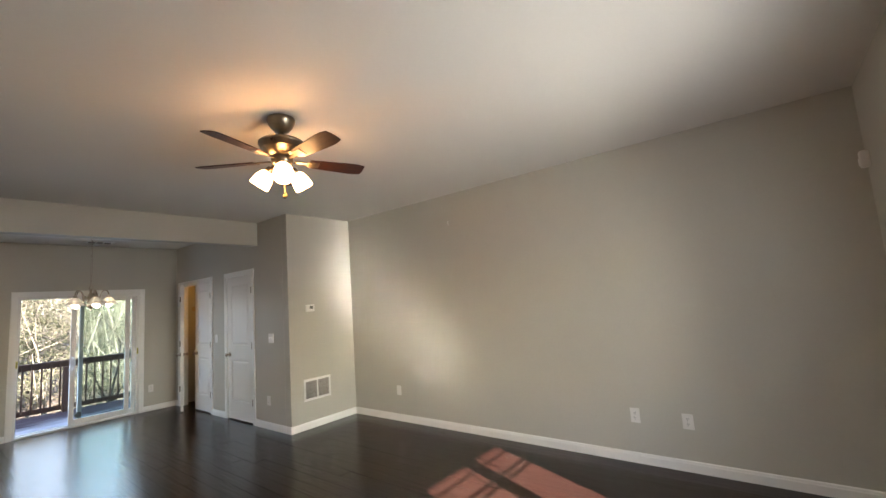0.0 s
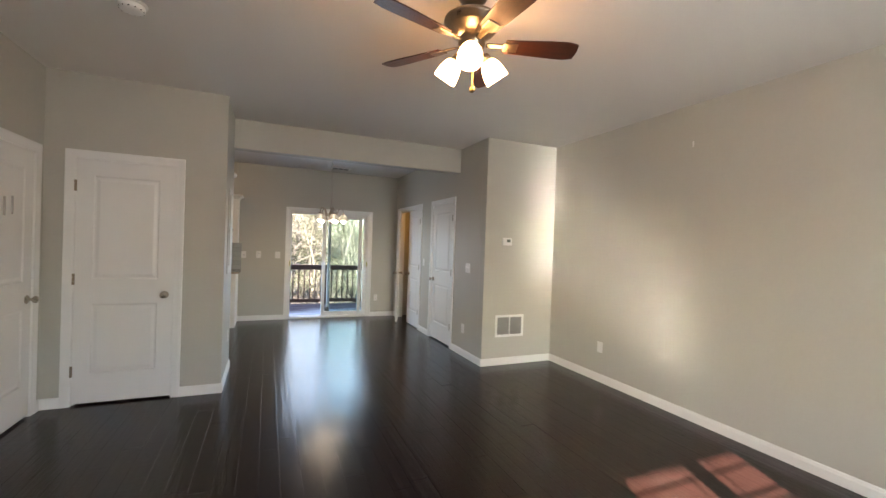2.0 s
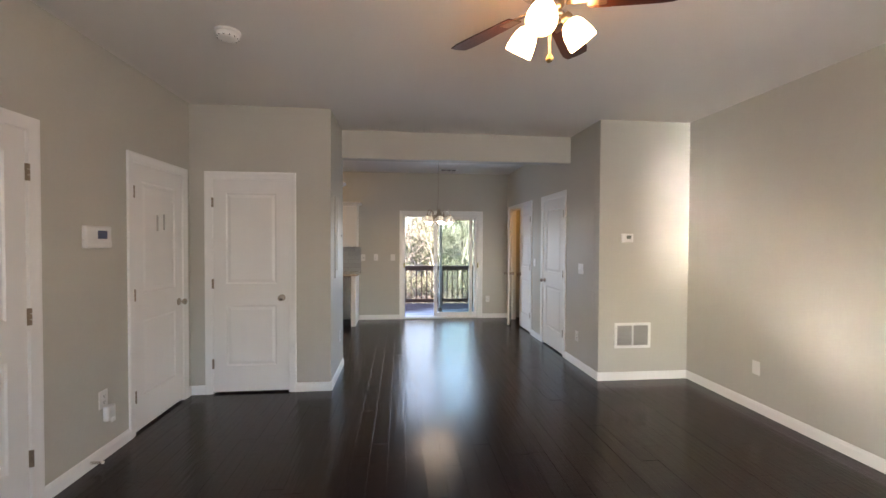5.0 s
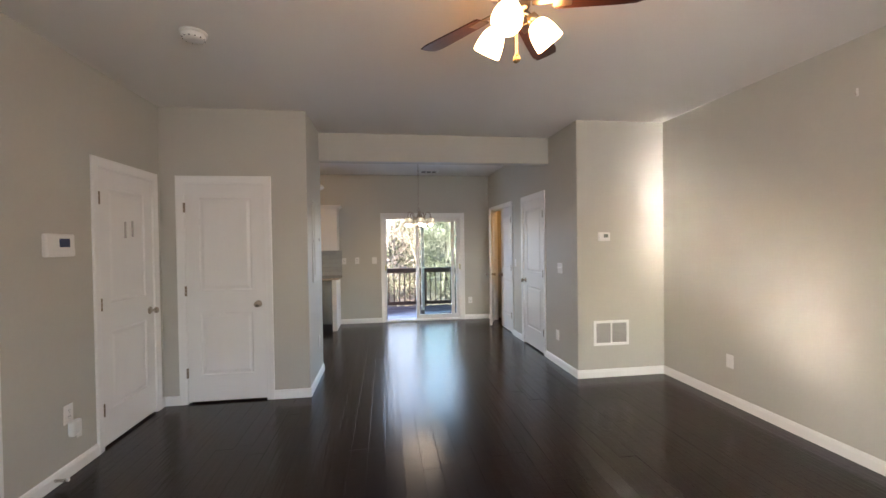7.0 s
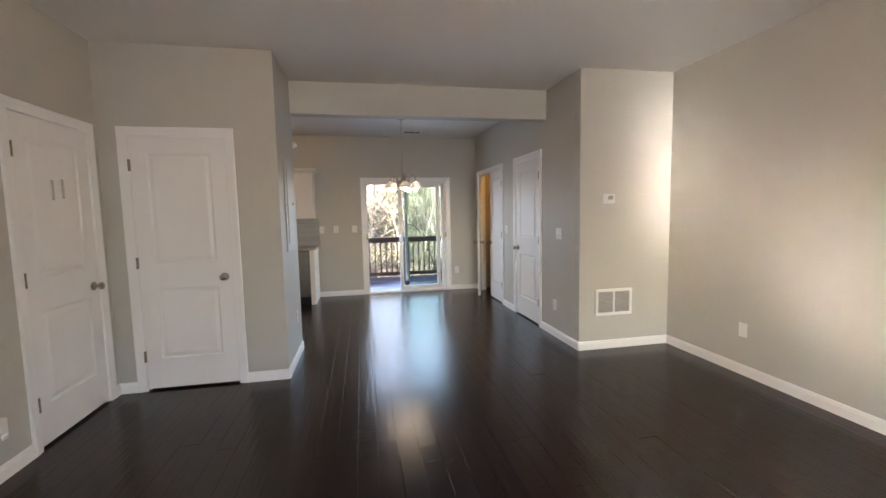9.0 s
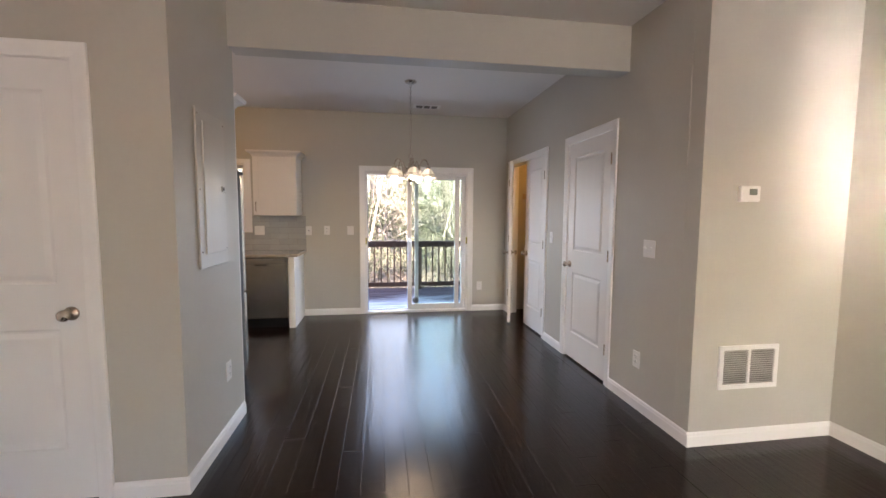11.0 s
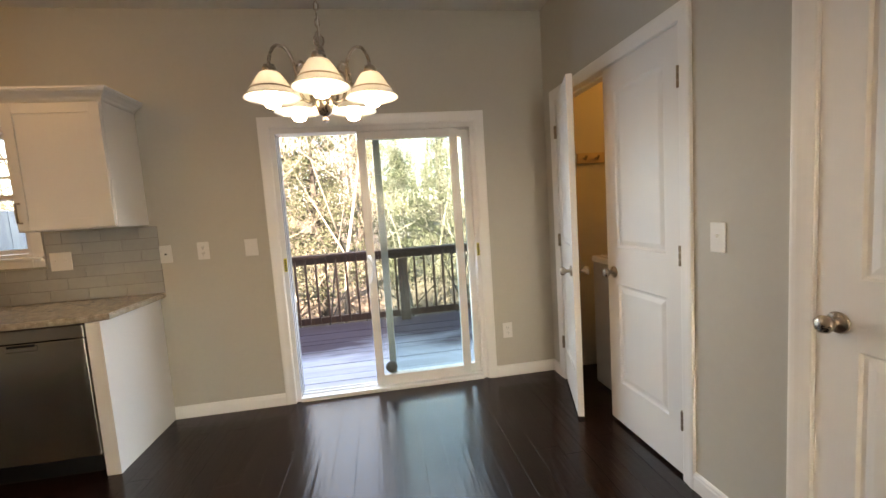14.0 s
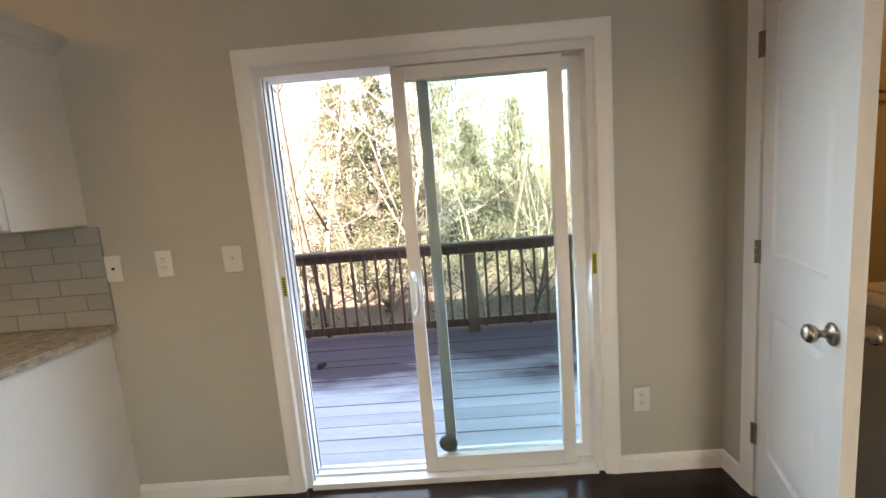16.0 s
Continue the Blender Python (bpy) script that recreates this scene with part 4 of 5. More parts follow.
base_cabinet(-0.815, -0.365, "white shaker base cabinet beside the dishwasher")
base_cabinet(-1.33, -0.819, "white shaker base cabinet under the sink")
base_cabinet(-2.0, -1.334, "white shaker base cabinet along the rear wall")
dw = thing("dishwasher", pose(-0.055, FY, 0), "stainless steel dishwasher under the granite counter", "dishwasher")
part("body", boxes((-0.298, 0.298, 0.03, 0.58, 0.1, 0.853)), BLACK, dw)
part("front_door", boxes((-0.295, 0.295, -0.006, 0.03, 0.125, 0.775), bevel=0.004), STEEL, dw, "brushed steel door panel")
part("control_strip", boxes((-0.295, 0.295, -0.004, 0.03, 0.779, 0.848), bevel=0.004), STEEL, dw)
part("handle_recess", boxes((-0.075, 0.075, -0.0085, -0.004, 0.735, 0.775), bevel=0.003), STEEL, dw)
part("handle_slot", boxes((-0.065, 0.065, -0.0095, -0.0075, 0.758, 0.772)), BLACK, dw)
part("toe_kick", boxes((-0.295, 0.295, 0.06, 0.08, 0.0, 0.1)), BLACK, dw)
ep = thing("end_panel", pose(0.25, FY, 0), "white painted end panel of the counter", "cabinet panel")
part("side_panel", boxes((0.054, 0.072, 0.016, Y_N - FY - 0.001, 0.0, 0.855), bevel=0.0015), CABW, ep)
part("face_stile", boxes((0.0, 0.0735, -0.005, 0.0155, 0.0, 0.855), bevel=0.002), CABW, ep)
part("back_rail", boxes((0.0, 0.0535, Y_N - FY - 0.04, Y_N - FY - 0.001, 0.1, 0.855)), CABW, ep)


def counter_bm():
    outline = [(-2.0, 7.965), (0.22, 7.965), (0.362, 8.01), (0.362, Y_N - 0.001), (-2.0, Y_N - 0.001)]
    bm = bmesh.new()
    lo = [bm.verts.new((x, y, 0.857)) for x, y in outline]
    hi = [bm.verts.new((x, y, 0.892)) for x, y in outline]
    bm.faces.new(lo[::-1])
    bm.faces.new(hi)
    for i in range(5):
        bm.faces.new([lo[i], lo[(i + 1) % 5], hi[(i + 1) % 5], hi[i]])
    bmesh.ops.bevel(bm, geom=[e for e in bm.edges if abs(e.verts[0].co.z - e.verts[1].co.z) < 1e-5], offset=0.007, segments=2, affect="EDGES")
    return bm


solid("worktop", counter_bm(), GRANITE, "speckled tan granite worktop over the base cabinets", "worktop")
sink = thing("sink", pose(-0.78, 8.25, 0.892), "stainless steel sink set in the granite counter", "sink")
part("rim", boxes((-0.3, 0.3, -0.2, -0.185, -0.001, 0.003), (-0.3, 0.3, 0.185, 0.2, -0.001, 0.003), (-0.3, -0.285, -0.185, 0.185, -0.001, 0.003), (0.285, 0.3, -0.185, 0.185, -0.001, 0.003)), STEEL, sink)
# Flat sheet for the hollow basin; the shade inside is put into its colour.
part("basin", boxes((-0.285, 0.285, -0.185, 0.185, 0.0002, 0.0014)), material("shaded_steel_basin", (0.2, 0.19, 0.17), (0.12, 0.11, 0.1), 0.3, 1.0), sink)
tap = thing("kitchen_faucet", pose(-0.77, 8.48, 0.892, 0, 0, 38), "tall nickel kitchen faucet beside the sink", "faucet")
part("base", lathe([(0, 0), (0.028, 0), (0.028, 0.012), (0.02, 0.03), (0.019, 0.1), (0, 0.1)], 18), NICKEL, tap, shade=True)
part("spout", tube([(0, 0, 0.09), (0, 0, 0.2), (0, -0.012, 0.265), (-0.004, -0.045, 0.3), (-0.008, -0.09, 0.295), (-0.01, -0.118, 0.255)], 0.012, 10), NICKEL, tap, shade=True)
part("spray_head", tube([(-0.01, -0.115, 0.265), (-0.012, -0.13, 0.21), (-0.013, -0.137, 0.175)], [0.014, 0.017, 0.016], 12), NICKEL, tap, shade=True)
part("lever", tube([(0.015, 0, 0.07), (0.045, 0, 0.078), (0.085, 0, 0.1)], [0.012, 0.009, 0.006], 10), NICKEL, tap, shade=True)

splash = thing("backsplash", pose(0, Y_N, 0), "grey glass subway tile backsplash behind the counter", "backsplash", kind="structure")
part("grout", boxes((-2.0, 0.36, -0.003, -0.0005, 0.892, 1.118), (KWIN[1] + 0.072, 0.36, -0.003, -0.0005, 1.118, 1.343)), GROUT, splash)
TW, TH = 0.2275, 0.0748
full_tile = mesh_of("tile", boxes((0.0017, TW - 0.0017, -0.009, -0.003, 0.0017, TH - 0.0017), bevel=0.0015), TILE)
for row in range(6):
    z = 0.8935 + row * TH
    lo = -2.0 if row < 3 else KWIN[1] + 0.072
    right = 0.36
    cut = TW * (1.0, 0.5)[row % 2]
    while right - lo > 0.012:
        width = min(cut, right - lo)
        cut = TW
        me = full_tile if abs(width - TW) < 1e-6 else mesh_of("tile", boxes((0.0017, width - 0.0017, -0.009, -0.003, 0.0017, TH - 0.0017), bevel=0.0015), TILE)
        shared("tile", me, splash, Matrix.Translation((right - width, 0, z)))
        right -= width

cab = thing("wall_cabinet", Matrix(), "white shaker wall cabinet with crown moulding", "kitchen cabinet")
CY = 8.262
part("body", boxes((-0.2, 0.314, CY + 0.02, Y_N - 0.001, 1.353, 2.07)), CABW, cab)
shaker_front(cab, "door", -0.185, 0.309, 1.36, 2.062, CY - 0.002, handle=(-0.16, 1.46, True))


def crown_bm(x0, x1, y0, y1, z):
    """Flared crown round the front (y0) and both ends; the back stays flush at y1."""
    prof = [(0.0, 0.0), (0.008, 0.008), (0.014, 0.02), (0.034, 0.036), (0.052, 0.046), (0.056, 0.056), (0.06, 0.058), (0.06, 0.07)]
    bm = bmesh.new()
    rings = [[bm.verts.new(p) for p in ((x0 - d, y1, z + h), (x0 - d, y0 - d, z + h), (x1 + d, y0 - d, z + h), (x1 + d, y1, z + h))] for d, h in prof]
    for a, b in zip(rings, rings[1:]):
        for i in range(4):
            bm.faces.new([a[i], a[(i + 1) % 4], b[(i + 1) % 4], b[i]])
    bm.faces.new(rings[-1])
    bm.faces.new(rings[0][::-1])
    bmesh.ops.recalc_face_normals(bm, faces=bm.faces[:])
    return bm


part("crown", crown_bm(-0.2, 0.314, CY + 0.018, Y_N - 0.001, 2.072), CABW, cab)

fp = thing("fridge_cabinet", Matrix(), "white tall cabinet panel and crown beside the fridge", "kitchen cabinet")
part("end_panel", boxes((0.292, 0.365, 5.832, 5.985, 0.0, 2.08), bevel=0.002), CABW, fp)
part("upper_box", boxes((-0.64, 0.288, 5.832, 5.985, 1.76, 2.08)), CABW, fp)
part("crown", crown_bm(-0.365, 0.64, -5.985, -5.832, 2.082), CABW, fp, m=pose(0, 0, 0, 0, 0, 180))

fr = thing("refrigerator", pose(-0.265, 6.09, 0), "stainless refrigerator with charcoal sides", "refrigerator")
part("body", boxes((-0.45, 0.45, 0.0, 0.52, 0.03, 1.7), bevel=0.006), CHARCOAL, fr, "charcoal textured side")
part("top_cap", boxes((-0.45, 0.45, 0.02, 0.6, 1.701, 1.725), bevel=0.004), BLACK, fr)
for n, lo, hi in (("freezer_door", 0.06, 0.685), ("fresh_food_door", 0.705, 1.7)):
    d = part(n, boxes((-0.45, 0.448, 0.53, 0.6, lo, hi), bevel=0.012), STEEL, fr, "brushed steel door")
    part("handle", tube([(-0.35, 0.6, hi - 0.08), (-0.35, 0.64, hi - 0.08), (0.35, 0.64, hi - 0.08), (0.35, 0.6, hi - 0.08)] if n == "freezer_door" else [(-0.38, 0.6, 0.8), (-0.38, 0.645, 0.8), (-0.38, 0.645, 1.5), (-0.38, 0.6, 1.5)], 0.01, 8), STEEL, d, shade=True)
part("gasket", boxes((-0.44, 0.44, 0.52, 0.532, 0.06, 1.695)), BLACK, fr)
for x in (-0.38, 0.38):
    part("foot", boxes((x - 0.03, x + 0.03, 0.05, 0.11, 0, 0.03), (x - 0.03, x + 0.03, 0.45, 0.51, 0, 0.03)), BLACK, fr)

# laundry closet ------------------------------------------------------------
ws = thing("washing_machine", pose(3.29, 7.6, 0), "grey-fronted washing machine with white lid", "washing machine")
part("body", boxes((0.0, 0.66, 0.0, 0.68, 0.02, 0.885), bevel=0.008), material("grey_enamel", (0.4, 0.4, 0.4), (0.36, 0.36, 0.36), 0.35), ws)
part("top", boxes((-0.012, 0.66, -0.004, 0.684, 0.888, 0.93), bevel=0.012), LINT, ws, "white enamel top")
part("lid", boxes((0.02, 0.46, 0.07, 0.61, 0.9305, 0.942), bevel=0.005), LINT, ws)
part("console", boxes((0.54, 0.66, 0.0, 0.68, 0.931, 1.08), bevel=0.02), LINT, ws)
for y in (0.06, 0.62):
    part("foot", boxes((0.04, 0.09, y - 0.025, y + 0.025, 0, 0.022), (0.56, 0.61, y - 0.025, y + 0.025, 0, 0.022)), BLACK, ws)
rack = thing("coat_rack", pose(3.66, Y_N, 1.64), "wooden wall rack with round nickel hooks", "coat rack")
part("board", boxes((-0.3, 0.3, -0.018, 0, -0.04, 0.04), bevel=0.004), material("tan_painted_wood", (0.5, 0.4, 0.27), (0.44, 0.34, 0.22), 0.5), rack)
for k in range(6):
    part("hook", tube([(-0.25 + k * 0.1, -0.018, 0.0), (-0.25 + k * 0.1, -0.05, -0.012), (-0.25 + k * 0.1, -0.062, 0.015)], [0.006, 0.006, 0.011], 8), FANMETAL, rack, shade=True)

# outside -------------------------------------------------------------------
def ground_z(x, y):
    if y < 9:
        return -0.45
    a = min(1.0, (y - 9) / 4)
    base = -0.45 - 1.3 * a * a * (3 - 2 * a)
    if y > 14:
        base += (y - 14) * 0.075
    return base + (0.12 * noise.noise(Vector((x * 0.4, y * 0.4, 0))) if y > 10 and y < 90 else 0)


def ground_mesh():
    xs = [-2000, -400, -120] + [-60 + 3 * i for i in range(41)] + [120, 400, 2000]
    ys = [-2000, -300, -60, -20, -6, 0, 6, 8.9] + [9 + 0.75 * i for i in range(20)] + [26 + 3 * i for i in range(20)] + [120, 300, 2000]
    verts = [(x, y, ground_z(x, min(y, 84))) for y in ys for x in xs]
    n = len(xs)
    faces = [(j * n + i, j * n + i + 1, (j + 1) * n + i + 1, (j + 1) * n + i) for j in range(len(ys) - 1) for i in range(n - 1)]
    me = bpy.data.meshes.new("ground")
    me.from_pydata(verts, [], faces)
    me.materials.append(LITTER)
    smooth(me)
    return me


tagged(new("ground", ground_mesh()), "sloping woodland ground covered in russet leaf litter", "ground", "", "structure")
solid("pavement", boxes((-6, 12, -14, -0.6, -0.5, -0.3)), CONCRETE, "pale concrete drive in front of the house", "pavement", "structure")

DZ = -0.1
deck = thing("deck", pose(0, 0, 0), "weathered grey wooden deck behind the house", "deck", kind="structure")
part("joists", boxes(*[(x - 0.02, x + 0.02, Y_N + 0.15, 11.12, DZ - 0.22, DZ - 0.035) for x in (-4.5, -3.3, -2.1, -0.9, 0.3, 1.5, 2.7, 3.9)], (-5, 4.6, 11.12, 11.16, DZ - 0.24, DZ - 0.03)), RAILW, deck)
part("support_post", boxes((-4.5, -4.38, 10.96, 11.08, -2.2, DZ - 0.22), (0.3, 0.42, 10.96, 11.08, -2.2, DZ - 0.22), (3.9, 4.02, 10.96, 11.08, -2.2, DZ - 0.22)), RAILW, deck)
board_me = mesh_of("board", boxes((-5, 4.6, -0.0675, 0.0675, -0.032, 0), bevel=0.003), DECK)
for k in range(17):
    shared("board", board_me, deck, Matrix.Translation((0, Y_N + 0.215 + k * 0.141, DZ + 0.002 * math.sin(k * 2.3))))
cone = thing("pine_cone", pose(0.66, 10.3, DZ + 0.03, 0, 80, 30), "small dark pine cone lying on the deck", "pine cone")
part("scales", lathe([(0, -0.045), (0.012, -0.045), (0.03, -0.03), (0.024, -0.02), (0.036, -0.01), (0.026, 0.002), (0.032, 0.012), (0.02, 0.024), (0.022, 0.032), (0, 0.05)], 9), BARKD, cone)

RY = 11.09
rail = thing("deck_railing", pose(0, RY, DZ), "dark brown wooden deck railing with square balusters", "railing")
part("top_rail", boxes((-1.6, 4.6, -0.07, 0.07, 0.915, 0.952), bevel=0.005), RAILW, rail)
part("upper_rail", boxes((-1.6, 4.6, -0.02, 0.02, 0.83, 0.913), bevel=0.003), RAILW, rail)
part("lower_rail", boxes((-1.6, 4.6, -0.02, 0.02, 0.04, 0.125), bevel=0.003), RAILW, rail)
for x in (-1.55, 2.08, 4.5):
    part("post", boxes((x - 0.062, x + 0.062, -0.115, -0.0205, 0.002, 0.83), bevel=0.004), RAILW, rail)
bal_me = mesh_of("baluster", boxes((-0.0125, 0.0125, -0.045, -0.0205, 0.05, 0.9), bevel=0.002), RAILW)
for k in range(47):
    if min(abs(-1.47 + k * 0.128 - x) for x in (-1.55, 2.08, 4.5)) < 0.08:
        continue
    shared("baluster", bal_me, rail, pose(-1.47 + k * 0.128, 0, 0, 0, 0, 1.5 * math.sin(k * 1.7)))

fence = thing("privacy_fence", pose(-1.8, 11.2, DZ), "weathered grey wooden privacy fence beside the deck", "fence")
part("cross_rail", boxes((-3.2, 0, 0.02, 0.06, 0.35, 0.44), (-3.2, 0, 0.02, 0.06, 1.35, 1.44)), FENCE, fence)
for x in (-3.1, -0.05):
    part("post", boxes((x - 0.045, x + 0.045, 0.06, 0.15, -1.7, 1.7)), FENCE, fence)
pick_me = mesh_of("picket", boxes((-0.068, 0.068, 0, 0.02, -0.05, 1.76), bevel=0.002), FENCE)
for k in range(23):
    shared("picket", pick_me, fence, Matrix.Translation((-0.07 - k * 0.14, 0, 0.012 * math.sin(k * 3.1))))


# trees ---------------------------------------------------------------------
def branch(bm, rng, start, direction, length, radius, depth, tips):
    pts, rad = [start], [radius]
    d = direction.normalized()
    p = start
    n = 4
    for i in range(n):
        d = (d + Vector((rng.uniform(-1, 1), rng.uniform(-1, 1), rng.uniform(-0.3, 0.6))) * 0.16).normalized()
        p = p + d * (length / n)
        pts.append(p)
        rad.append(max(0.003, radius * (1 - 0.75 * (i + 1) / n)))
    tube(pts, rad, 6 if depth < 2 else 3, bm)
    tips.extend(pts[2:])
    if depth < 4:
        for i in range(rng.randint(6, 8) if depth == 0 else rng.randint(3, 4)):
            k = rng.randint(1, n)
            side = Vector((rng.uniform(-1, 1), rng.uniform(-1, 1), rng.uniform(0.0, 0.9)))
            branch(bm, rng, pts[k], d * 0.35 + side, length * rng.uniform(0.38, 0.6), max(0.004, rad[k] * 0.6), depth + 1, tips)


def leaves_mesh(name, centres, rng, per, spread, size, mat):
    verts, faces = [], []
    for c in centres:
        for _ in range(per):
            p = c + Vector((rng.gauss(0, spread), rng.gauss(0, spread), rng.gauss(0, spread * 0.7)))
            u = Vector((rng.uniform(-1, 1), rng.uniform(-1, 1), rng.uniform(-1, 1))).normalized()
            v = u.orthogonal().normalized()
            s = size * rng.uniform(0.6, 1.3)
            i = len(verts)
            verts += [p - u * s, p + v * s * 0.45, p + u * s, p - v * s * 0.45]
            faces.append((i, i + 1, i + 2, i + 3))
    me = bpy.data.meshes.new(name)
    me.from_pydata(verts, [], faces)
    me.materials.append(mat)
    return me


def tree(seed, height, radius, bark, leaf, per, spread, size, label, place, lean=0.0):
    rng = random.Random(seed)
    t = thing("tree", Matrix.Translation(place), label, "tree", "woodland trees")
    bm = bmesh.new()
    tips = []
    branch(bm, rng, Vector((0, 0, -0.3)), Vector((lean, rng.uniform(-0.06, 0.06), 1)), height, radius, 0, tips)
    part("trunk", bm, bark, t, shade=True)
    if leaf:
        crown = new("crown", leaves_mesh("crown", [c for c in tips if c.z > height * 0.12], rng, per, spread, size, leaf))
        crown.parent = t
    return t


def pine(seed, height, label, place):
    rng = random.Random(seed)
    t = thing("pine_tree", Matrix.Translation(place), label, "tree", "woodland trees")
    bm = bmesh.new()
    tube([(0, 0, -0.3), (0.05, 0.03, height * 0.4), (0, 0.08, height * 0.75), (0.03, 0.05, height)], [0.13, 0.1, 0.06, 0.015], 8, bm)
    tips = []
    z = height * 0.12
    while z < height:
        for _ in range(3):
            a = rng.uniform(0, 6.28)
            ln = (1 - z / height) * height * 0.26 + 0.25
            e = Vector((math.cos(a) * ln, math.sin(a) * ln, z + ln * 0.18))
            tube([(0, 0.05, z), tuple(e * 0.55 + Vector((0, 0, z * 0.45))), tuple(e)], [0.022, 0.014, 0.005], 4, bm)
            tips += [Vector((0, 0, z)).lerp(e, f) for f in (0.4, 0.6, 0.8, 1.0)]
        z += height * 0.035
    part("trunk", bm, BARKD, t, shade=True)
    crown = new("crown", leaves_mesh("crown", tips, rng, 26, 0.15, 0.05, LEAFD))
    crown.parent = t
    return t


def at_ground(x, y):
    return (x, y, ground_z(x, y))


rng = random.Random(11)
kinds = [
    tree(1, 8.5, 0.042, BARK, None, 0, 0, 0, "bare grey hardwood tree in winter woods", at_ground(1.2, 20)),
    tree(2, 9.5, 0.055, BARK, LEAFG, 1, 0.22, 0.024, "slender tree with sparse yellow-green leaves", at_ground(3.2, 17.5)),
    tree(3, 7.0, 0.05, BARKD, None, 0, 0, 0, "thin dark bare tree close to the deck", at_ground(-0.6, 14.6), -0.1),
    tree(4, 10.5, 0.06, BARK, LEAFO, 1, 0.2, 0.022, "tall pale tree holding a few russet leaves", at_ground(5.4, 21)),
    pine(5, 6.0, "young yellow-green pine tree in the woods", at_ground(0.1, 17.2)),
    tree(6, 6.0, 0.035, BARKD, None, 0, 0, 0, "thin leaning bare sapling near the railing", at_ground(2.9, 14.2), 0.28),
    tree(7, 3.4, 0.04, BARK, LEAFG, 4, 0.18, 0.028, "bushy sapling with dense yellow-green leaves", at_ground(4.1, 16.0)),
]
spots = []
for k in range(140):
    for _ in range(30):
        y = 15.5 + 30 * rng.random() ** 1.25
        x = 1.5 + (rng.random() * 2 - 1) * (5 + (y - 8) * 0.75)
        if all((x - a) ** 2 + (y - b) ** 2 > 1.1 for a, b in spots):
            break
    spots.append((x, y))
    src = kinds[rng.choice((0, 0, 0, 1, 1, 1, 3, 3, 6, 6))]
    s = rng.uniform(0.8, 1.25) * (0.6 if (x - 1.9) / (y - 6.8) > 0.1 else 1.0)
    c = copy_thing(src, Matrix.Translation(at_ground(x, y)) @ pose(0, 0, 0, 0, 0, rng.uniform(0, 360)) @ Matrix.Diagonal((s, s, s, 1)))

for x, y, k, s in ((-1.2, 19.0, 4, 1.0), (2.7, 20.6, 4, 0.8), (4.5, 23.0, 4, 0.95), (1.0, 26.0, 4, 1.6), (-1.7, 17.0, 1, 0.9), (-0.7, 20.6, 0, 1.3), (-0.3, 16.2, 6, 1.1), (-2.2, 17.6, 0, 1.0), (-2.9, 18.4, 1, 1.0), (-3.2, 20.2, 3, 1.2), (-1.5, 15.6, 2, 0.9), (0.3, 14.0, 5, 0.8), (1.7, 18.6, 1, 0.8), (-2.6, 21.0, 3, 1.1), (-3.8, 24.0, 0, 1.4), (0.9, 23.5, 0, 1.4), (3.6, 25.0, 0, 1.3), (-1.4, 24.5, 1, 1.3), (2.3, 21.5, 0, 1.2), (5.8, 18.5, 2, 1.2), (-4.4, 18.0, 4, 1.2), (-0.1, 27.0, 3, 1.4), (4.6, 29.0, 0, 1.5)):
    copy_thing(kinds[k], Matrix.Translation(at_ground(x, y)) @ pose(0, 0, 0, 0, 0, x * 97) @ Matrix.Diagonal((s, s, s, 1)))

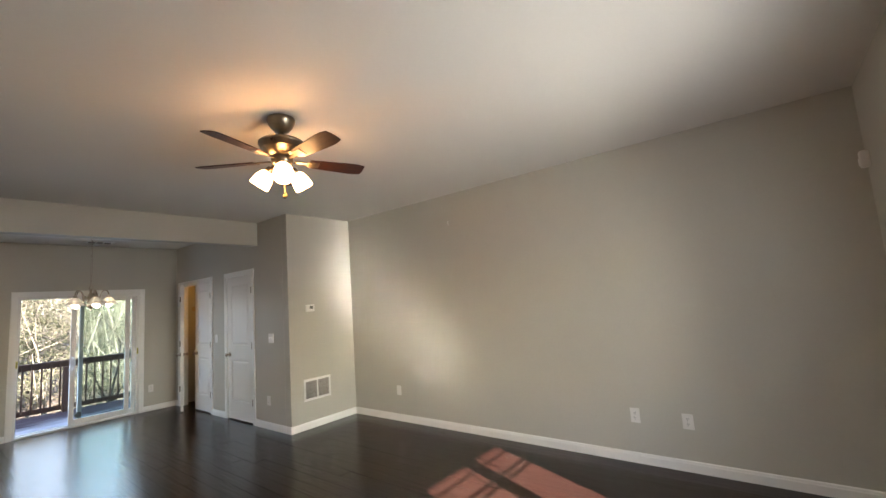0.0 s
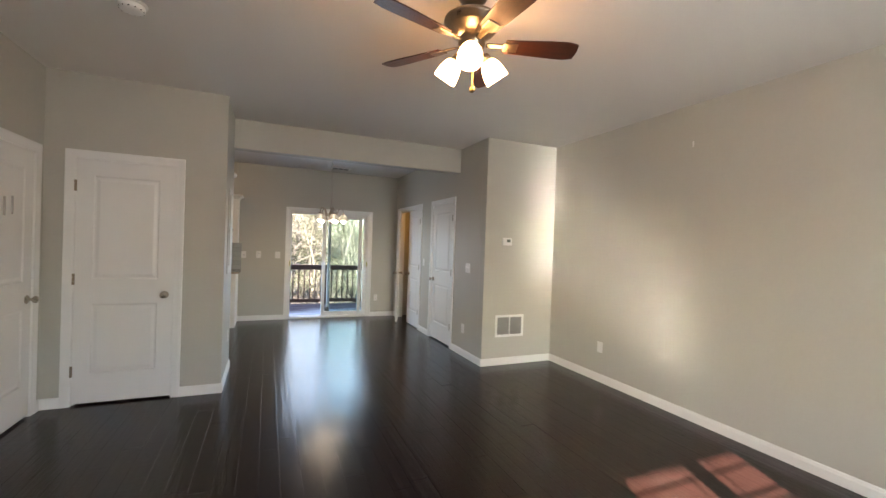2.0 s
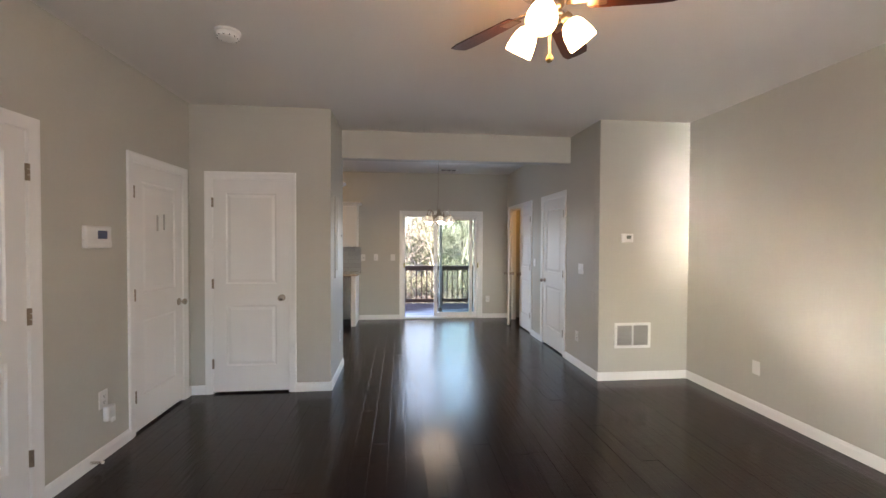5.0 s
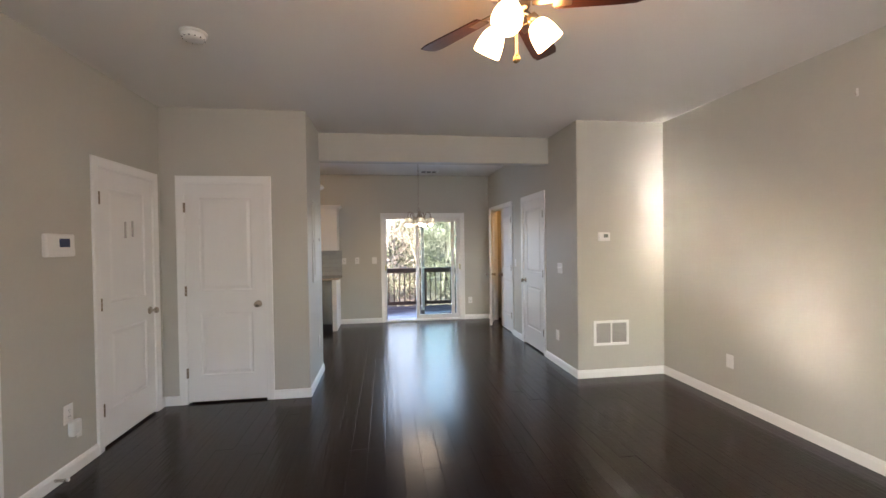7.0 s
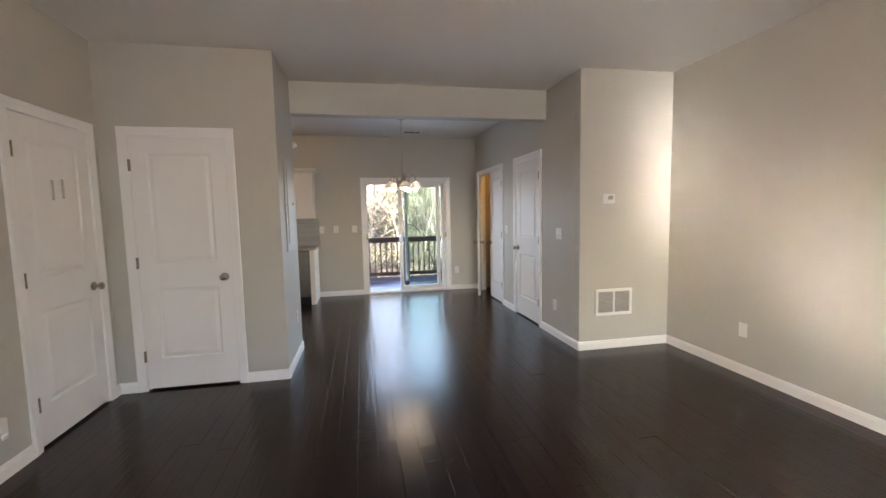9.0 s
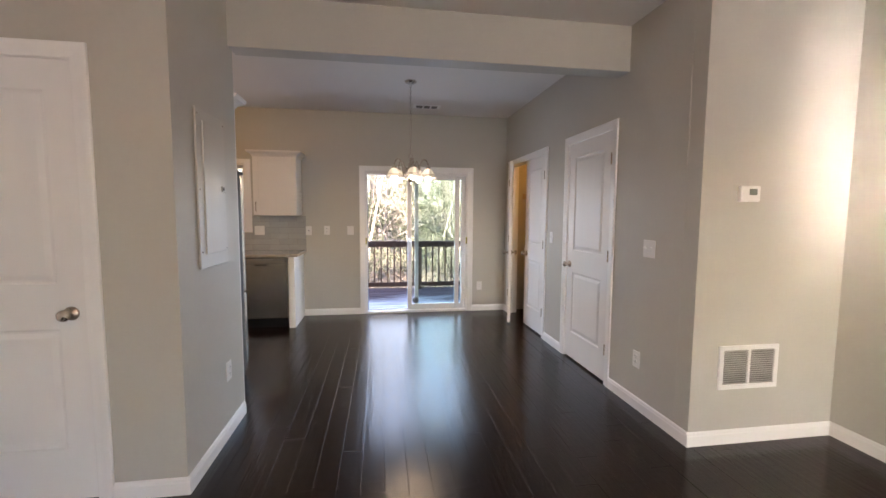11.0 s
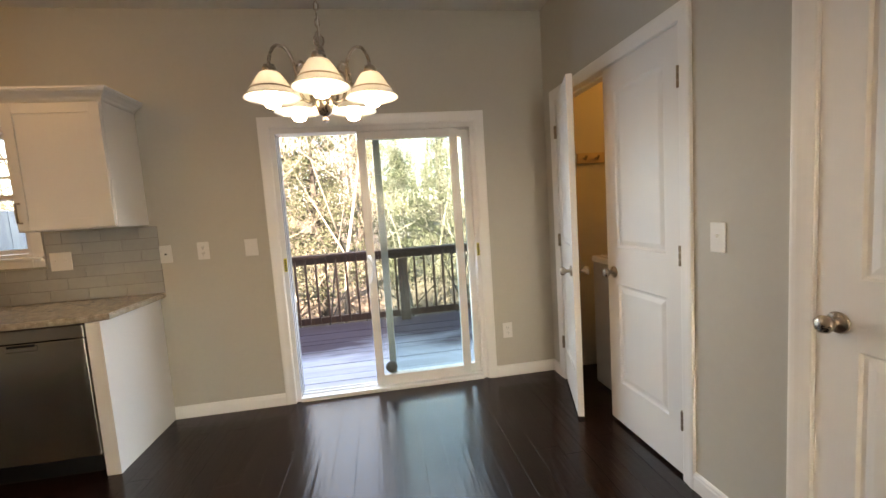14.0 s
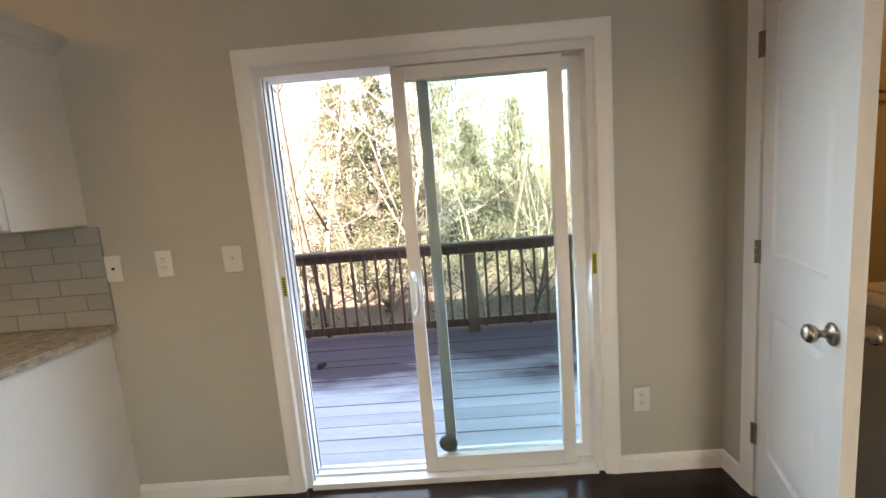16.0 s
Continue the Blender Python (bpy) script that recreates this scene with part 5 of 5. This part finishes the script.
far = bmesh.new()
for k in range(290):
    y = rng.uniform(44, 84)
    x = rng.uniform(-60, 60)
    z = ground_z(x, y)
    h = rng.uniform(11, 19)
    tube([(x, y, z - 0.3), (x + rng.uniform(-0.4, 0.4), y, z + h * 0.5), (x + rng.uniform(-0.9, 0.9), y, z + h)], [0.16, 0.11, 0.03], 5, far)
woods = tagged(new("far_woods", mesh_of("far_woods", far, BARK)), "distant bare trunks of the woods on the slope", "woods", "", "stuff")
canopy = leaves_mesh("far_foliage", [Vector((x, y, ground_z(x, y) + 0.3 + 9.5 * rng.random() ** 1.4)) for x, y in ((rng.uniform(-60, 60), rng.uniform(46, 84)) for _ in range(2200))], rng, 26, 1.2, 0.15, FAR)
tagged(new("far_foliage", canopy), "distant yellow-green foliage of the woods", "woods", "", "stuff")
under = leaves_mesh("undergrowth", [Vector((x, y, ground_z(x, y) + rng.uniform(0.05, 1.0))) for x, y in ((1.5 + rng.uniform(-1, 1) * (6 + (k % 30)), 13.5 + (k % 30) * 0.9 + rng.random()) for k in range(700))], rng, 40, 0.3, 0.04, LEAFO)
tagged(new("undergrowth", under), "low russet and golden undergrowth beyond the deck", "undergrowth", "", "stuff")

# floor boards --------------------------------------------------------------
floor = thing("floor", pose(0, 0, 0), "dark espresso hand-scraped hardwood floor", "floor", kind="structure")
part("subfloor", boxes((X_W - 2.2, X_E + 0.12, Y_S - 0.12, Y_N + 0.14, -0.3, -0.003)), BLACK, floor)
PLANK = 0.12
LENGTHS = (0.45, 0.75, 0.95, 1.2, 1.5)
plank_me = {}
for ln in LENGTHS:
    plank_me[ln] = mesh_of("plank", boxes((0.0004, PLANK - 0.0004, 0.0005, ln - 0.0005, -0.012, 0.0), bevel=0.0008), FLOOR)
rng = random.Random(5)
rest = bmesh.new()
count = 0
x = 1.002 - 35 * PLANK
while x < X_E + 0.1:
    y = Y_S - rng.random() * 1.1
    while y < Y_N:
        ln = rng.choice(LENGTHS)
        mid = y + ln / 2
        seen = -0.1 < x < 3.2 and 1.2 < mid < 8.6
        lo, hi = max(y, Y_S), min(y + ln, Y_N)
        if seen and hi - lo > ln - 1e-6 and count < 300:
            shared("plank", plank_me[ln], floor, Matrix.Translation((x, y, rng.uniform(-0.0002, 0.0))) @ pose(0, 0, 0, rng.uniform(-0.06, 0.06), rng.uniform(-0.35, 0.35), 0))
            count += 1
        elif hi > lo + 0.01:
            box(rest, x + 0.0004, x + PLANK - 0.0004, lo + 0.0005, hi - 0.0005, -0.012, rng.uniform(-0.00015, 0.0))
        y += ln
    x += PLANK
more = part("other_planks", rest, FLOOR, floor)
more["kind"] = "stuff"
